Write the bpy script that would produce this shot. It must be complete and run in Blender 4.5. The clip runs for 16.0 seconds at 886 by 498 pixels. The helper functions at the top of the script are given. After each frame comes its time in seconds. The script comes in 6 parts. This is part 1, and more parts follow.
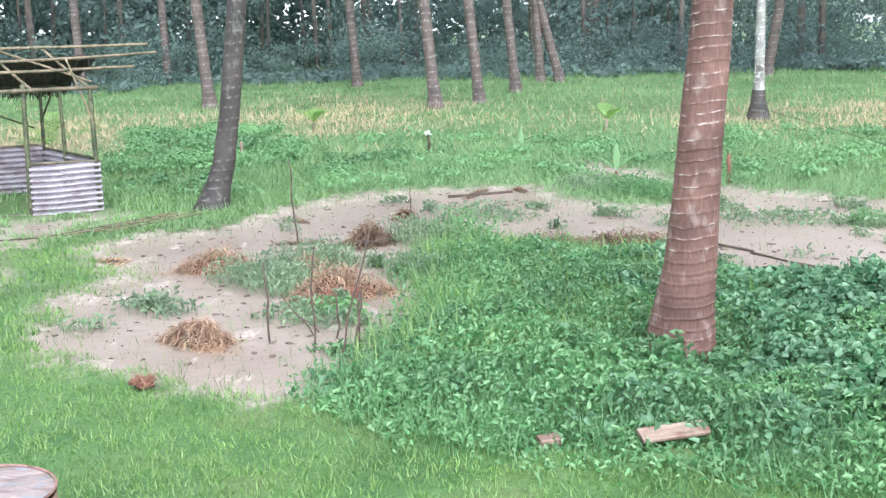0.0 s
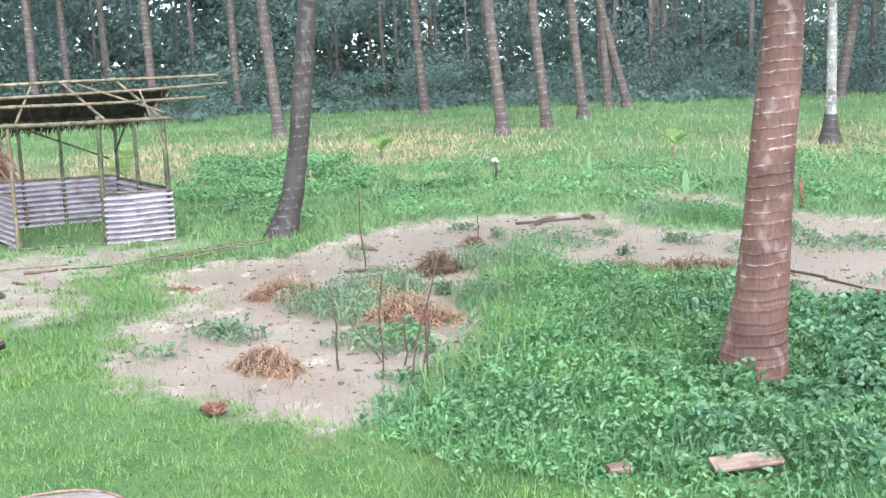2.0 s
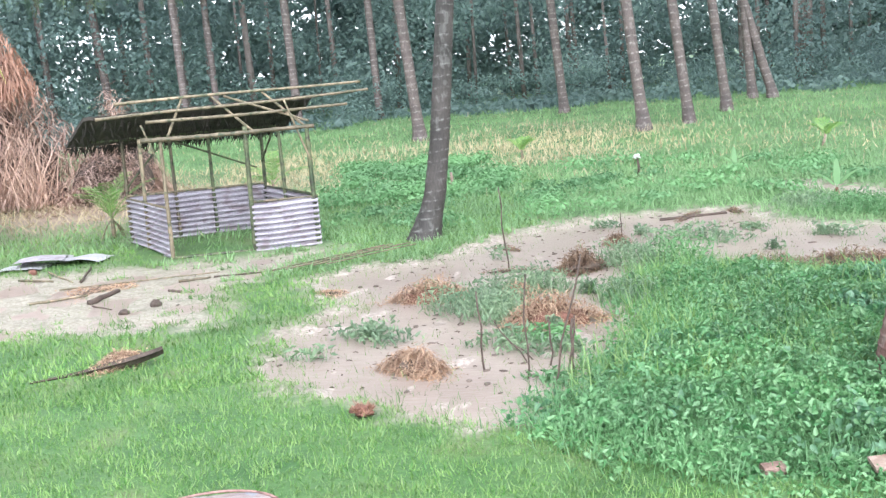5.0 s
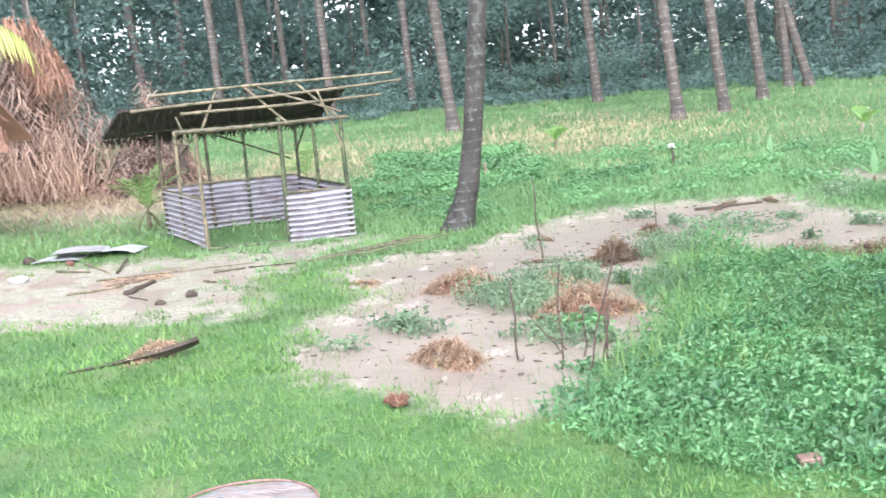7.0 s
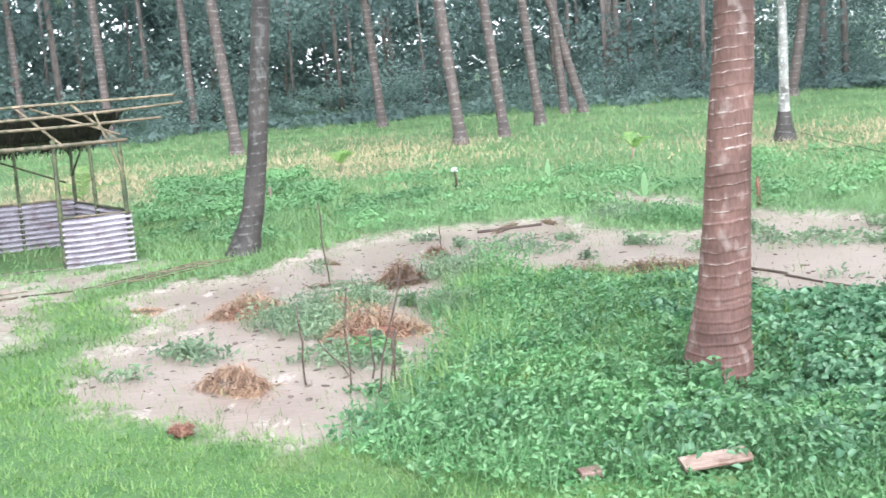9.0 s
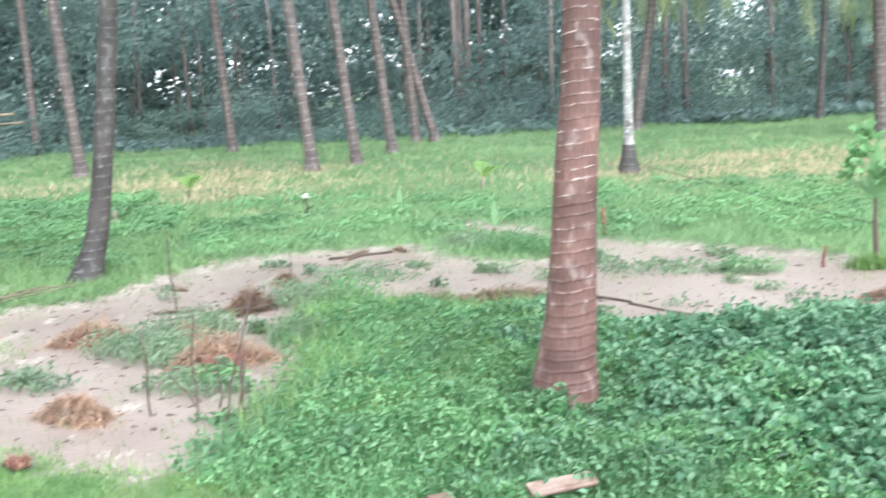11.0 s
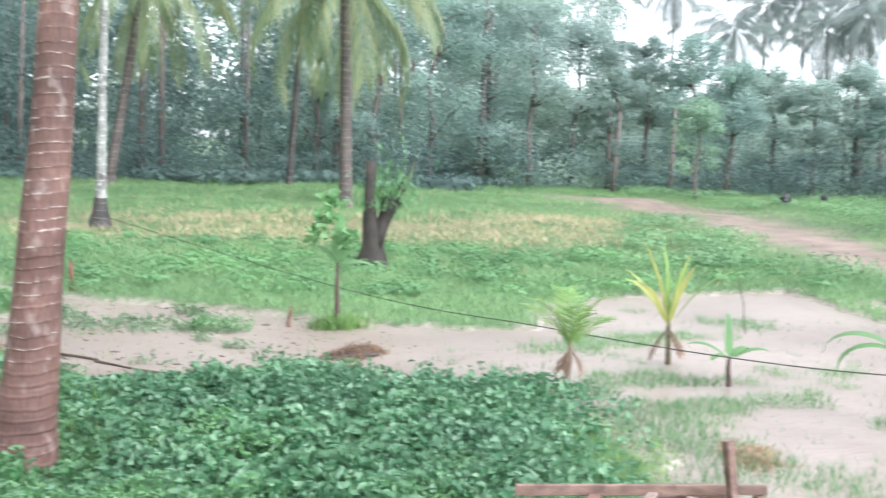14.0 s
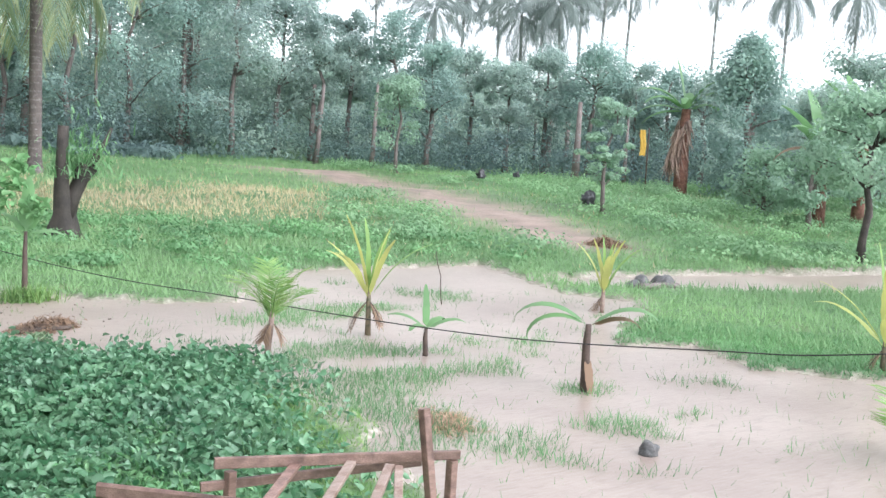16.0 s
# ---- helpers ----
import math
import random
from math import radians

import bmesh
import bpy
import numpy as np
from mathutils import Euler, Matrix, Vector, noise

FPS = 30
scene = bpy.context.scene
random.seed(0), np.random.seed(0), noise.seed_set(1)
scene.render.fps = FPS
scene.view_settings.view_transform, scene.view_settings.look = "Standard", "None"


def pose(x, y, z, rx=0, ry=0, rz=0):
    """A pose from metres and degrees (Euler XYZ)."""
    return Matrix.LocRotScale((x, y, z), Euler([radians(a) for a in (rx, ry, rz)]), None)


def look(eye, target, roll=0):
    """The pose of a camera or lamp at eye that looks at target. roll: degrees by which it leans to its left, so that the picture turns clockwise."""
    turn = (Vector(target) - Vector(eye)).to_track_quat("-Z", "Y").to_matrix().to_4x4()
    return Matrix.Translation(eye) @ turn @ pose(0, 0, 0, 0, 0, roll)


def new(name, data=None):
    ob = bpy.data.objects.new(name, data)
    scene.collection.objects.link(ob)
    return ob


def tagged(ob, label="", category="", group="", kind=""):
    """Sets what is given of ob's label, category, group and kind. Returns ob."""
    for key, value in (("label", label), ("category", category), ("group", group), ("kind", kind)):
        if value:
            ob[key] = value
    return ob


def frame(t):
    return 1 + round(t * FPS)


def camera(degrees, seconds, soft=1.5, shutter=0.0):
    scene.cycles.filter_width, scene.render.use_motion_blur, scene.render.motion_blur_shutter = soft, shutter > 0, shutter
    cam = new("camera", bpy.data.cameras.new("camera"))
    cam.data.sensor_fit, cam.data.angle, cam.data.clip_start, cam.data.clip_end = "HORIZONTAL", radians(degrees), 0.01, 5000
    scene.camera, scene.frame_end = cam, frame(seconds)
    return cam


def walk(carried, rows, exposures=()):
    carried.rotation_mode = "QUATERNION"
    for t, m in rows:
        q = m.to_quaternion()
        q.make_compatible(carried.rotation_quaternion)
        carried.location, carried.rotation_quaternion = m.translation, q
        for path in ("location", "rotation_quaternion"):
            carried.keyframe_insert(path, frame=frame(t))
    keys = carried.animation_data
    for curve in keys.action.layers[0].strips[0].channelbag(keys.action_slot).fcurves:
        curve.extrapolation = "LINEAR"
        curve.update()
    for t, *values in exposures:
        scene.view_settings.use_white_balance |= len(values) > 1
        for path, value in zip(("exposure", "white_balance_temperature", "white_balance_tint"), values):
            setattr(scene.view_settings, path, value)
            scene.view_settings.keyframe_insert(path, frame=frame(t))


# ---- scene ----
cam = camera(40.7, 16.0, soft=1.4, shutter=0.5)

# ---- the camera turns on the spot, on a raised porch, 2.5 m over the flooded yard ----
EYE = (0.0, 0.0, 2.5)
TURNS = [
    (0, 0.01, -10.22, -1.66),
    (0.5, -0.09, -10.07, -1.42),
    (1, 1.39, -9.40, -1.96),
    (1.5, 5.38, -8.81, -1.50),
    (2, 3.25, -8.81, -2.38),
    (2.5, 3.37, -8.32, -2.30),
    (3, 3.13, -9.59, -1.59),
    (3.5, 4.19, -9.42, -1.64),
    (4, 4.90, -9.79, -1.64),
    (4.5, 10.53, -9.07, -4.28),
    (4.7, 10.00, -8.40, -4.78),
    (6.8, 12.33, -8.37, -5.51),
    (7, 11.81, -8.69, -5.19),
    (7.5, 8.68, -8.61, -5.41),
    (8, 4.89, -8.01, -6.39),
    (8.2, 4.34, -8.36, -5.69),
    (10.3, -2.31, -8.29, -4.07),
    (10.5, -2.22, -8.39, -3.40),
    (11, -5.85, -7.55, -2.93),
    (11.5, -10.88, -5.68, -1.95),
    (12, -16.08, -5.37, -1.21),
    (12.5, -21.04, -5.15, -0.05),
    (13, -23.45, -4.91, 0.08),
    (13.5, -27.18, -4.66, 0.27),
    (14, -30.98, -5.01, 1.86),
    (14.5, -37.16, -4.91, 2.88),
    (15, -40.14, -5.19, 2.61),
    (15.5, -43.87, -5.03, 3.49),
    (16, -45.31, -5.66, 3.77),
]


def turned(yaw, pitch, roll):
    y, p = radians(yaw), radians(pitch)
    ahead = Vector((-math.sin(y) * math.cos(p), math.cos(y) * math.cos(p), math.sin(p)))
    return look(EYE, Vector(EYE) + ahead * 4, roll)


walk(cam, [(t, turned(y, p, r)) for t, y, p, r in TURNS], exposures=[(0.0, 1.74, 5880, 10), (4.0, 1.78, 5880, 10), (7.0, 1.93, 5880, 10), (10.5, 1.84, 5880, 10), (11.5, 1.95, 5880, 10), (12.5, 1.88, 5880, 10), (13.5, 1.76, 5920, 10), (15.0, 1.57, 5920, 10), (16.0, 1.53, 5920, 10)])

# ---- overcast, rainy daylight ----
world = bpy.data.worlds.new("overcast")
scene.world = world
world.use_nodes = True
wn, wl = world.node_tree.nodes, world.node_tree.links
sky = wn.new("ShaderNodeTexSky")
sky.sky_type, sky.sun_disc = "NISHITA", False
sky.sun_elevation, sky.sun_rotation = radians(46), radians(162)
sky.air_density, sky.dust_density = 1.0, 1.0
grey = wn.new("ShaderNodeHueSaturation")
grey.inputs["Saturation"].default_value = 0.04
wl.new(sky.outputs[0], grey.inputs["Color"])
wl.new(grey.outputs[0], wn["Background"].inputs["Color"])
wn["Background"].inputs["Strength"].default_value = 0.15

sun = new("sun", bpy.data.lights.new("sun", "SUN"))
sun.data.energy, sun.data.angle, sun.data.color = 1.15, radians(60), (1.0, 0.97, 0.94)
sun.matrix_world = look((0, 0, 0), (-0.25, 0.75, -0.82))

# ---- materials ----


def nodes_of(name):
    m = bpy.data.materials.new(name)
    m.use_nodes = True
    nt = m.node_tree
    return m, nt.nodes, nt.links, nt.nodes["Principled BSDF"]


def noise_node(n, l, scale, detail=4.0, coord="Object", stretch=None):
    co = n.new("ShaderNodeTexCoord")
    t = n.new("ShaderNodeTexNoise")
    t.inputs["Scale"].default_value, t.inputs["Detail"].default_value = scale, detail
    if stretch:
        mp = n.new("ShaderNodeMapping")
        mp.inputs["Scale"].default_value = stretch
        l.new(co.outputs[coord], mp.inputs["Vector"])
        l.new(mp.outputs[0], t.inputs["Vector"])
    else:
        l.new(co.outputs[coord], t.inputs["Vector"])
    return t


def ramp(n, l, source, stops):
    r = n.new("ShaderNodeValToRGB")
    e = r.color_ramp.elements
    e[0].position, e[0].color = stops[0][0], (*stops[0][1], 1)
    e[1].position, e[1].color = stops[-1][0], (*stops[-1][1], 1)
    for p, c in stops[1:-1]:
        x = e.new(p)
        x.color = (*c, 1)
    l.new(source, r.inputs["Fac"])
    return r


def mixed(n, l, fac, a, b, mode="MIX"):
    m = n.new("ShaderNodeMix")
    m.data_type, m.blend_type = "RGBA", mode
    for sock, v in ((m.inputs[0], fac), (m.inputs[6], a), (m.inputs[7], b)):
        if hasattr(v, "is_output"):
            l.new(v, sock)
        else:
            sock.default_value = v if isinstance(v, float) else (*v, 1)
    return m.outputs[2]


def surface(name, dark, light, scale, rough=0.8, bump=0.3, fine=60.0, stain=None, stretch=None, metal=0.0, random_tint=0.0):
    """A worn surface: two scales of noise in colour, a fine relief, and if wanted a stain."""
    m, n, l, b = nodes_of(name)
    big, small = noise_node(n, l, scale, 6.0, stretch=stretch), noise_node(n, l, fine, 3.0, stretch=stretch)
    col = ramp(n, l, big.outputs[0], [(0.3, dark), (0.7, light)]).outputs[0]
    grain = ramp(n, l, small.outputs[0], [(0.25, (0.62, 0.62, 0.62)), (0.75, (1.25, 1.25, 1.25))]).outputs[0]
    col = mixed(n, l, 0.8, col, grain, "MULTIPLY")
    if stain:
        sp = noise_node(n, l, scale * 2.3, 8.0)
        f = ramp(n, l, sp.outputs[0], [(0.52, (0, 0, 0)), (0.64, (1, 1, 1))]).outputs[0]
        col = mixed(n, l, f, col, stain)
    if random_tint:
        oi = n.new("ShaderNodeObjectInfo")
        tint = ramp(n, l, oi.outputs["Random"], [(0.0, (1 - random_tint,) * 3), (1.0, (1 + random_tint,) * 3)]).outputs[0]
        col = mixed(n, l, 1.0, col, tint, "MULTIPLY")
    l.new(col, b.inputs["Base Color"])
    b.inputs["Roughness"].default_value, b.inputs["Metallic"].default_value = rough, metal
    bp = n.new("ShaderNodeBump")
    bp.inputs["Strength"].default_value, bp.inputs["Distance"].default_value = bump, 0.02
    l.new(small.outputs[0], bp.inputs["Height"])
    l.new(bp.outputs[0], b.inputs["Normal"])
    return m


def leafy(name, dark, light, rough=0.45, through_light=0.3, patch=0.5, patch_scale=0.7):
    """Leaves and blades: each island has its own shade, with larger patches over the whole."""
    m, n, l, b = nodes_of(name)
    geo = n.new("ShaderNodeNewGeometry")
    col = ramp(n, l, geo.outputs["Random Per Island"], [(0.0, dark), (1.0, light)]).outputs[0]
    big = noise_node(n, l, patch_scale, 3.0)
    tone = ramp(n, l, big.outputs[0], [(0.3, (1 - patch * 0.6,) * 3), (0.7, (1 + patch * 0.6, 1 + patch * 0.5, 1 + patch * 0.2))]).outputs[0]
    col = mixed(n, l, 1.0, col, tone, "MULTIPLY")
    l.new(col, b.inputs["Base Color"])
    b.inputs["Roughness"].default_value = rough
    tr = n.new("ShaderNodeBsdfTranslucent")
    l.new(col, tr.inputs["Color"])
    mx = n.new("ShaderNodeMixShader")
    mx.inputs[0].default_value = through_light
    l.new(b.outputs[0], mx.inputs[1])
    l.new(tr.outputs[0], mx.inputs[2])
    l.new(mx.outputs[0], n["Material Output"].inputs["Surface"])
    return m


def ground_material():
    m, n, l, b = nodes_of("wet_ground")
    soil = noise_node(n, l, 1.3, 8.0)
    fine = noise_node(n, l, 22.0, 5.0)
    grass = ramp(n, l, soil.outputs[0], [(0.3, (0.045, 0.12, 0.03)), (0.55, (0.085, 0.175, 0.05)), (0.75, (0.15, 0.18, 0.075))]).outputs[0]
    mud = ramp(n, l, fine.outputs[0], [(0.3, (0.325, 0.262, 0.228)), (0.7, (0.49, 0.415, 0.365))]).outputs[0]
    film = ramp(n, l, noise_node(n, l, 3.2, 9.0, stretch=(0.7, 1.5, 1)).outputs[0], [(0.5, (0, 0, 0)), (0.66, (0.6, 0.6, 0.6))]).outputs[0]
    mud = mixed(n, l, film, mud, (0.215, 0.185, 0.15))
    at = n.new("ShaderNodeAttribute")
    at.attribute_name = "mud"
    col = mixed(n, l, at.outputs["Fac"], grass, mud)
    bare = n.new("ShaderNodeAttribute")
    bare.attribute_name = "bare"
    col = mixed(n, l, bare.outputs["Fac"], col, ramp(n, l, soil.outputs[0], [(0.3, (0.20, 0.145, 0.118)), (0.7, (0.35, 0.255, 0.205))]).outputs[0])
    grain = ramp(n, l, fine.outputs[0], [(0.25, (0.6, 0.6, 0.6)), (0.75, (1.2, 1.2, 1.2))]).outputs[0]
    l.new(mixed(n, l, 0.7, col, grain, "MULTIPLY"), b.inputs["Base Color"])
    b.inputs["Roughness"].default_value = 0.6
    bp = n.new("ShaderNodeBump")
    bp.inputs["Strength"].default_value, bp.inputs["Distance"].default_value = 0.5, 0.03
    l.new(fine.outputs[0], bp.inputs["Height"])
    l.new(bp.outputs[0], b.inputs["Normal"])
    return m


def water_material():
    """Silty flood water, pocked by rain."""
    m, n, l, b = nodes_of("muddy_water")
    silt = noise_node(n, l, 0.5, 8.0)
    streak = noise_node(n, l, 7.0, 10.0, stretch=(0.6, 1.5, 1))
    col = ramp(n, l, silt.outputs[0], [(0.3, (0.262, 0.203, 0.175)), (0.65, (0.362, 0.293, 0.256))]).outputs[0]
    f = ramp(n, l, streak.outputs[0], [(0.5, (0, 0, 0)), (0.68, (1, 1, 1))]).outputs[0]
    ff = n.new("ShaderNodeMath")
    ff.operation = "MULTIPLY"
    ff.inputs[1].default_value = 0.5
    l.new(f, ff.inputs[0])
    col = mixed(n, l, ff.outputs[0], col, (0.23, 0.18, 0.15))
    l.new(col, b.inputs["Base Color"])
    b.inputs["Roughness"].default_value = 0.3
    b.inputs["Specular IOR Level"].default_value = 0.17
    rip = noise_node(n, l, 9.0, 5.0, stretch=(0.8, 2.6, 1))
    bp = n.new("ShaderNodeBump")
    bp.inputs["Strength"].default_value, bp.inputs["Distance"].default_value = 0.22, 0.02
    l.new(rip.outputs[0], bp.inputs["Height"])
    l.new(bp.outputs[0], b.inputs["Normal"])
    return m


def palm_bark(name, dark, light, scar, pale=0.4):
    """Palm bark: the mesh carries its ring scars as an attribute."""
    m, n, l, b = nodes_of(name)
    big, fibre = noise_node(n, l, 2.5, 6.0), noise_node(n, l, 45.0, 4.0, stretch=(1, 1, 0.25))
    blot = noise_node(n, l, 9.0, 6.0, stretch=(1, 1, 0.6))
    col = ramp(n, l, big.outputs[0], [(0.3, dark), (0.7, light)]).outputs[0]
    f = ramp(n, l, blot.outputs[0], [(0.57, (0, 0, 0)), (0.66, (pale,) * 3)]).outputs[0]
    col = mixed(n, l, f, col, scar)
    at = n.new("ShaderNodeAttribute")
    at.attribute_name = "scar"
    broken = n.new("ShaderNodeMath")
    broken.operation = "MULTIPLY"
    l.new(ramp(n, l, at.outputs["Fac"], [(0.45, (0, 0, 0)), (0.85, (1, 1, 1))]).outputs[0], broken.inputs[0])
    l.new(ramp(n, l, noise_node(n, l, 14.0, 3.0).outputs[0], [(0.48, (0.04, 0.04, 0.04)), (0.68, (0.85, 0.85, 0.85))]).outputs[0], broken.inputs[1])
    col = mixed(n, l, broken.outputs[0], col, scar)
    grain = ramp(n, l, fibre.outputs[0], [(0.25, (0.6, 0.6, 0.6)), (0.75, (1.25, 1.25, 1.25))]).outputs[0]
    l.new(mixed(n, l, 0.8, col, grain, "MULTIPLY"), b.inputs["Base Color"])
    b.inputs["Roughness"].default_value = 0.65
    bp = n.new("ShaderNodeBump")
    bp.inputs["Strength"].default_value, bp.inputs["Distance"].default_value = 0.6, 0.015
    l.new(fibre.outputs[0], bp.inputs["Height"])
    l.new(bp.outputs[0], b.inputs["Normal"])
    return m


GROUND, WATER = ground_material(), water_material()
LAWN = leafy("lawn_blades", (0.085, 0.215, 0.055), (0.25, 0.385, 0.14), 0.45, 0.3, 0.6, 0.8)
LAWN_TUFT = leafy("lawn_tufts", (0.10, 0.25, 0.065), (0.30, 0.43, 0.175), 0.4, 0.3, 0.5, 1.2)
FIELD = leafy("field_grass", (0.225, 0.37, 0.185), (0.255, 0.40, 0.21), 0.85, 0.35, 0.35, 0.15)
STRAW_GRASS = leafy("straw_grass", (0.46, 0.395, 0.26), (0.52, 0.44, 0.305), 0.85, 0.3, 0.25, 0.2)
WEED = leafy("weed_leaves", (0.13, 0.285, 0.125), (0.20, 0.37, 0.19), 0.65, 0.3, 0.5, 0.35)
VINE = leafy("vine_leaves", (0.065, 0.19, 0.095), (0.225, 0.39, 0.25), 0.3, 0.35, 0.4, 0.9)
VINE_YOUNG = leafy("young_vine_leaves", (0.085, 0.245, 0.095), (0.24, 0.42, 0.225), 0.34, 0.35, 0.45, 0.9)
# bluish and lightened: distance haze worked into the forest leaf colour
FOREST = leafy("hazed_forest_leaves", (0.145, 0.22, 0.225), (0.185, 0.265, 0.26), 0.75, 0.5, 0.45, 0.12)
# rain haze is put into this leaf colour: lightened and greyed
WOOD_RIGHT = leafy("hazed_tree_leaves", (0.355, 0.465, 0.44), (0.43, 0.54, 0.50), 0.8, 0.5, 0.4, 0.2)
FROND = leafy("palm_leaflets", (0.12, 0.21, 0.12), (0.24, 0.32, 0.17), 0.4, 0.35, 0.4, 0.3)
# mist painted as colour: pale grey leaves for the farthest woods
MIST_WOOD = leafy("mist_coloured_far_leaves", (0.36, 0.44, 0.42), (0.46, 0.53, 0.50), 0.6, 0.5, 0.3, 0.15)
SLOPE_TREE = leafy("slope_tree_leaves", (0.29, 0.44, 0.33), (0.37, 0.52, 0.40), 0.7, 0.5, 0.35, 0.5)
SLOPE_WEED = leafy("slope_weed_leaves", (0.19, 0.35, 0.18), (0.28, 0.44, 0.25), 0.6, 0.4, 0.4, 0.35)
# darker tree, its green also lightened to carry haze
MANGO = leafy("hazed_broad_tree_leaves", (0.275, 0.40, 0.38), (0.345, 0.47, 0.435), 0.8, 0.5, 0.4, 0.4)
# fog on the skyline palms is put into this grey
PALM_FAR = leafy("haze_grey_palm_leaflets", (0.22, 0.265, 0.265), (0.29, 0.335, 0.325), 0.65, 0.5, 0.3, 0.3)
FROND_YELLOW = leafy("yellow_leaflets", (0.36, 0.45, 0.13), (0.60, 0.58, 0.22), 0.45, 0.4, 0.3, 2.0)
FROND_YOUNG = leafy("young_leaflets", (0.14, 0.30, 0.08), (0.30, 0.44, 0.14), 0.45, 0.35, 0.3, 2.0)
BANANA = leafy("banana_leaf", (0.12, 0.27, 0.115), (0.21, 0.37, 0.165), 0.45, 0.4, 0.3, 2.0)
DRY_LEAF = leafy("dead_leaves", (0.14, 0.09, 0.065), (0.34, 0.23, 0.16), 0.8, 0.15, 0.5, 0.8)
HAY = leafy("wet_hay", (0.24, 0.135, 0.09), (0.62, 0.45, 0.33), 0.75, 0.15, 0.4, 1.5)
PILE = leafy("dead_fronds", (0.24, 0.16, 0.14), (0.58, 0.43, 0.38), 0.8, 0.2, 0.5, 0.5)
PILE_RED = leafy("rust_fronds", (0.26, 0.135, 0.10), (0.42, 0.25, 0.19), 0.8, 0.15, 0.4, 0.8)
BARK_NEAR = palm_bark("wet_brown_palm_bark", (0.075, 0.036, 0.029), (0.205, 0.108, 0.088), (0.58, 0.50, 0.46), 0.2)
BARK_DARK = palm_bark("dark_palm_bark", (0.03, 0.026, 0.024), (0.075, 0.063, 0.057), (0.20, 0.20, 0.185), 0.35)
BARK_FAR = palm_bark("grey_brown_palm_bark", (0.07, 0.055, 0.052), (0.15, 0.115, 0.105), (0.34, 0.31, 0.29), 0.25)
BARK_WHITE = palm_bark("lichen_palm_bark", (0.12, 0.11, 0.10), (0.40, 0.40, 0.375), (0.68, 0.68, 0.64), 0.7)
BARK_TREE = surface("tree_bark", (0.12, 0.10, 0.09), (0.23, 0.19, 0.175), 3.0, 0.85, 0.6)
BARK_BLACK = surface("wet_black_bark", (0.022, 0.018, 0.015), (0.07, 0.055, 0.045), 4.0, 0.7, 0.8)
BAMBOO = surface("weathered_bamboo", (0.10, 0.085, 0.05), (0.27, 0.21, 0.14), 5.0, 0.55, 0.3, 40.0, (0.06, 0.07, 0.035), (1, 1, 0.3), random_tint=0.25)
BAMBOO_GREEN = surface("mossy_bamboo", (0.035, 0.055, 0.025), (0.13, 0.14, 0.07), 5.0, 0.6, 0.3, 40.0, (0.03, 0.03, 0.02), random_tint=0.25)
THATCH = surface("dark_wet_thatch", (0.018, 0.016, 0.014), (0.06, 0.05, 0.042), 4.0, 0.9, 1.0, 30.0)
ZINC = surface("weathered_zinc_sheet", (0.29, 0.265, 0.30), (0.45, 0.42, 0.47), 2.2, 0.5, 0.15, 30.0, (0.24, 0.20, 0.215))
ZINC_NEW = surface("pale_zinc_sheet", (0.34, 0.335, 0.36), (0.52, 0.51, 0.535), 2.0, 0.5, 0.1, 30.0)
TIMBER = surface("wet_brown_timber", (0.13, 0.072, 0.055), (0.27, 0.165, 0.135), 3.0, 0.5, 0.35, 30.0, (0.09, 0.05, 0.04), (1, 6, 6), random_tint=0.2)
TIMBER_PALE = surface("pale_sawn_timber", (0.24, 0.165, 0.13), (0.40, 0.30, 0.255), 3.0, 0.55, 0.3, 30.0, (0.2, 0.12, 0.09), (1, 6, 6), random_tint=0.15)
STICK = surface("dark_stick", (0.05, 0.034, 0.027), (0.12, 0.082, 0.065), 8.0, 0.7, 0.4)
ROT = surface("rotten_wood", (0.045, 0.032, 0.026), (0.13, 0.095, 0.075), 6.0, 0.8, 0.8)
STONE = surface("wet_dark_stone", (0.06, 0.06, 0.06), (0.15, 0.14, 0.135), 6.0, 0.5, 0.6)
BRICK_RED = surface("worn_red_brick", (0.17, 0.10, 0.08), (0.31, 0.21, 0.175), 9.0, 0.8, 0.6)
HUSK = surface("coconut_husk", (0.13, 0.055, 0.04), (0.29, 0.14, 0.10), 9.0, 0.85, 0.9)
DRUM_STEEL = surface("rusty_painted_steel", (0.19, 0.09, 0.078), (0.34, 0.205, 0.18), 5.0, 0.5, 0.4, 60.0, (0.10, 0.05, 0.04))
DRUM_TOP = surface("grimy_drum_lid", (0.20, 0.15, 0.145), (0.38, 0.31, 0.30), 7.0, 0.45, 0.6, 25.0, (0.24, 0.25, 0.28), (1, 3, 1))
CABLE = surface("black_cable", (0.015, 0.015, 0.015), (0.035, 0.033, 0.03), 20.0, 0.5, 0.1)
YELLOW_LEAF = surface("yellow_dead_leaf", (0.62, 0.36, 0.06), (0.75, 0.48, 0.10), 5.0, 0.8, 0.2)
BLACK_CLOTH = surface("dark_plastic_sheet", (0.02, 0.02, 0.022), (0.06, 0.06, 0.065), 5.0, 0.4, 0.2)
PETAL = surface("white_petals", (0.70, 0.72, 0.66), (0.85, 0.86, 0.82), 9.0, 0.6, 0.1)

# ---- building helpers ----


def smooth(a, b, v):
    u = np.clip((np.asarray(v, float) - a) / (b - a), 0, 1)
    return u * u * (3 - 2 * u)


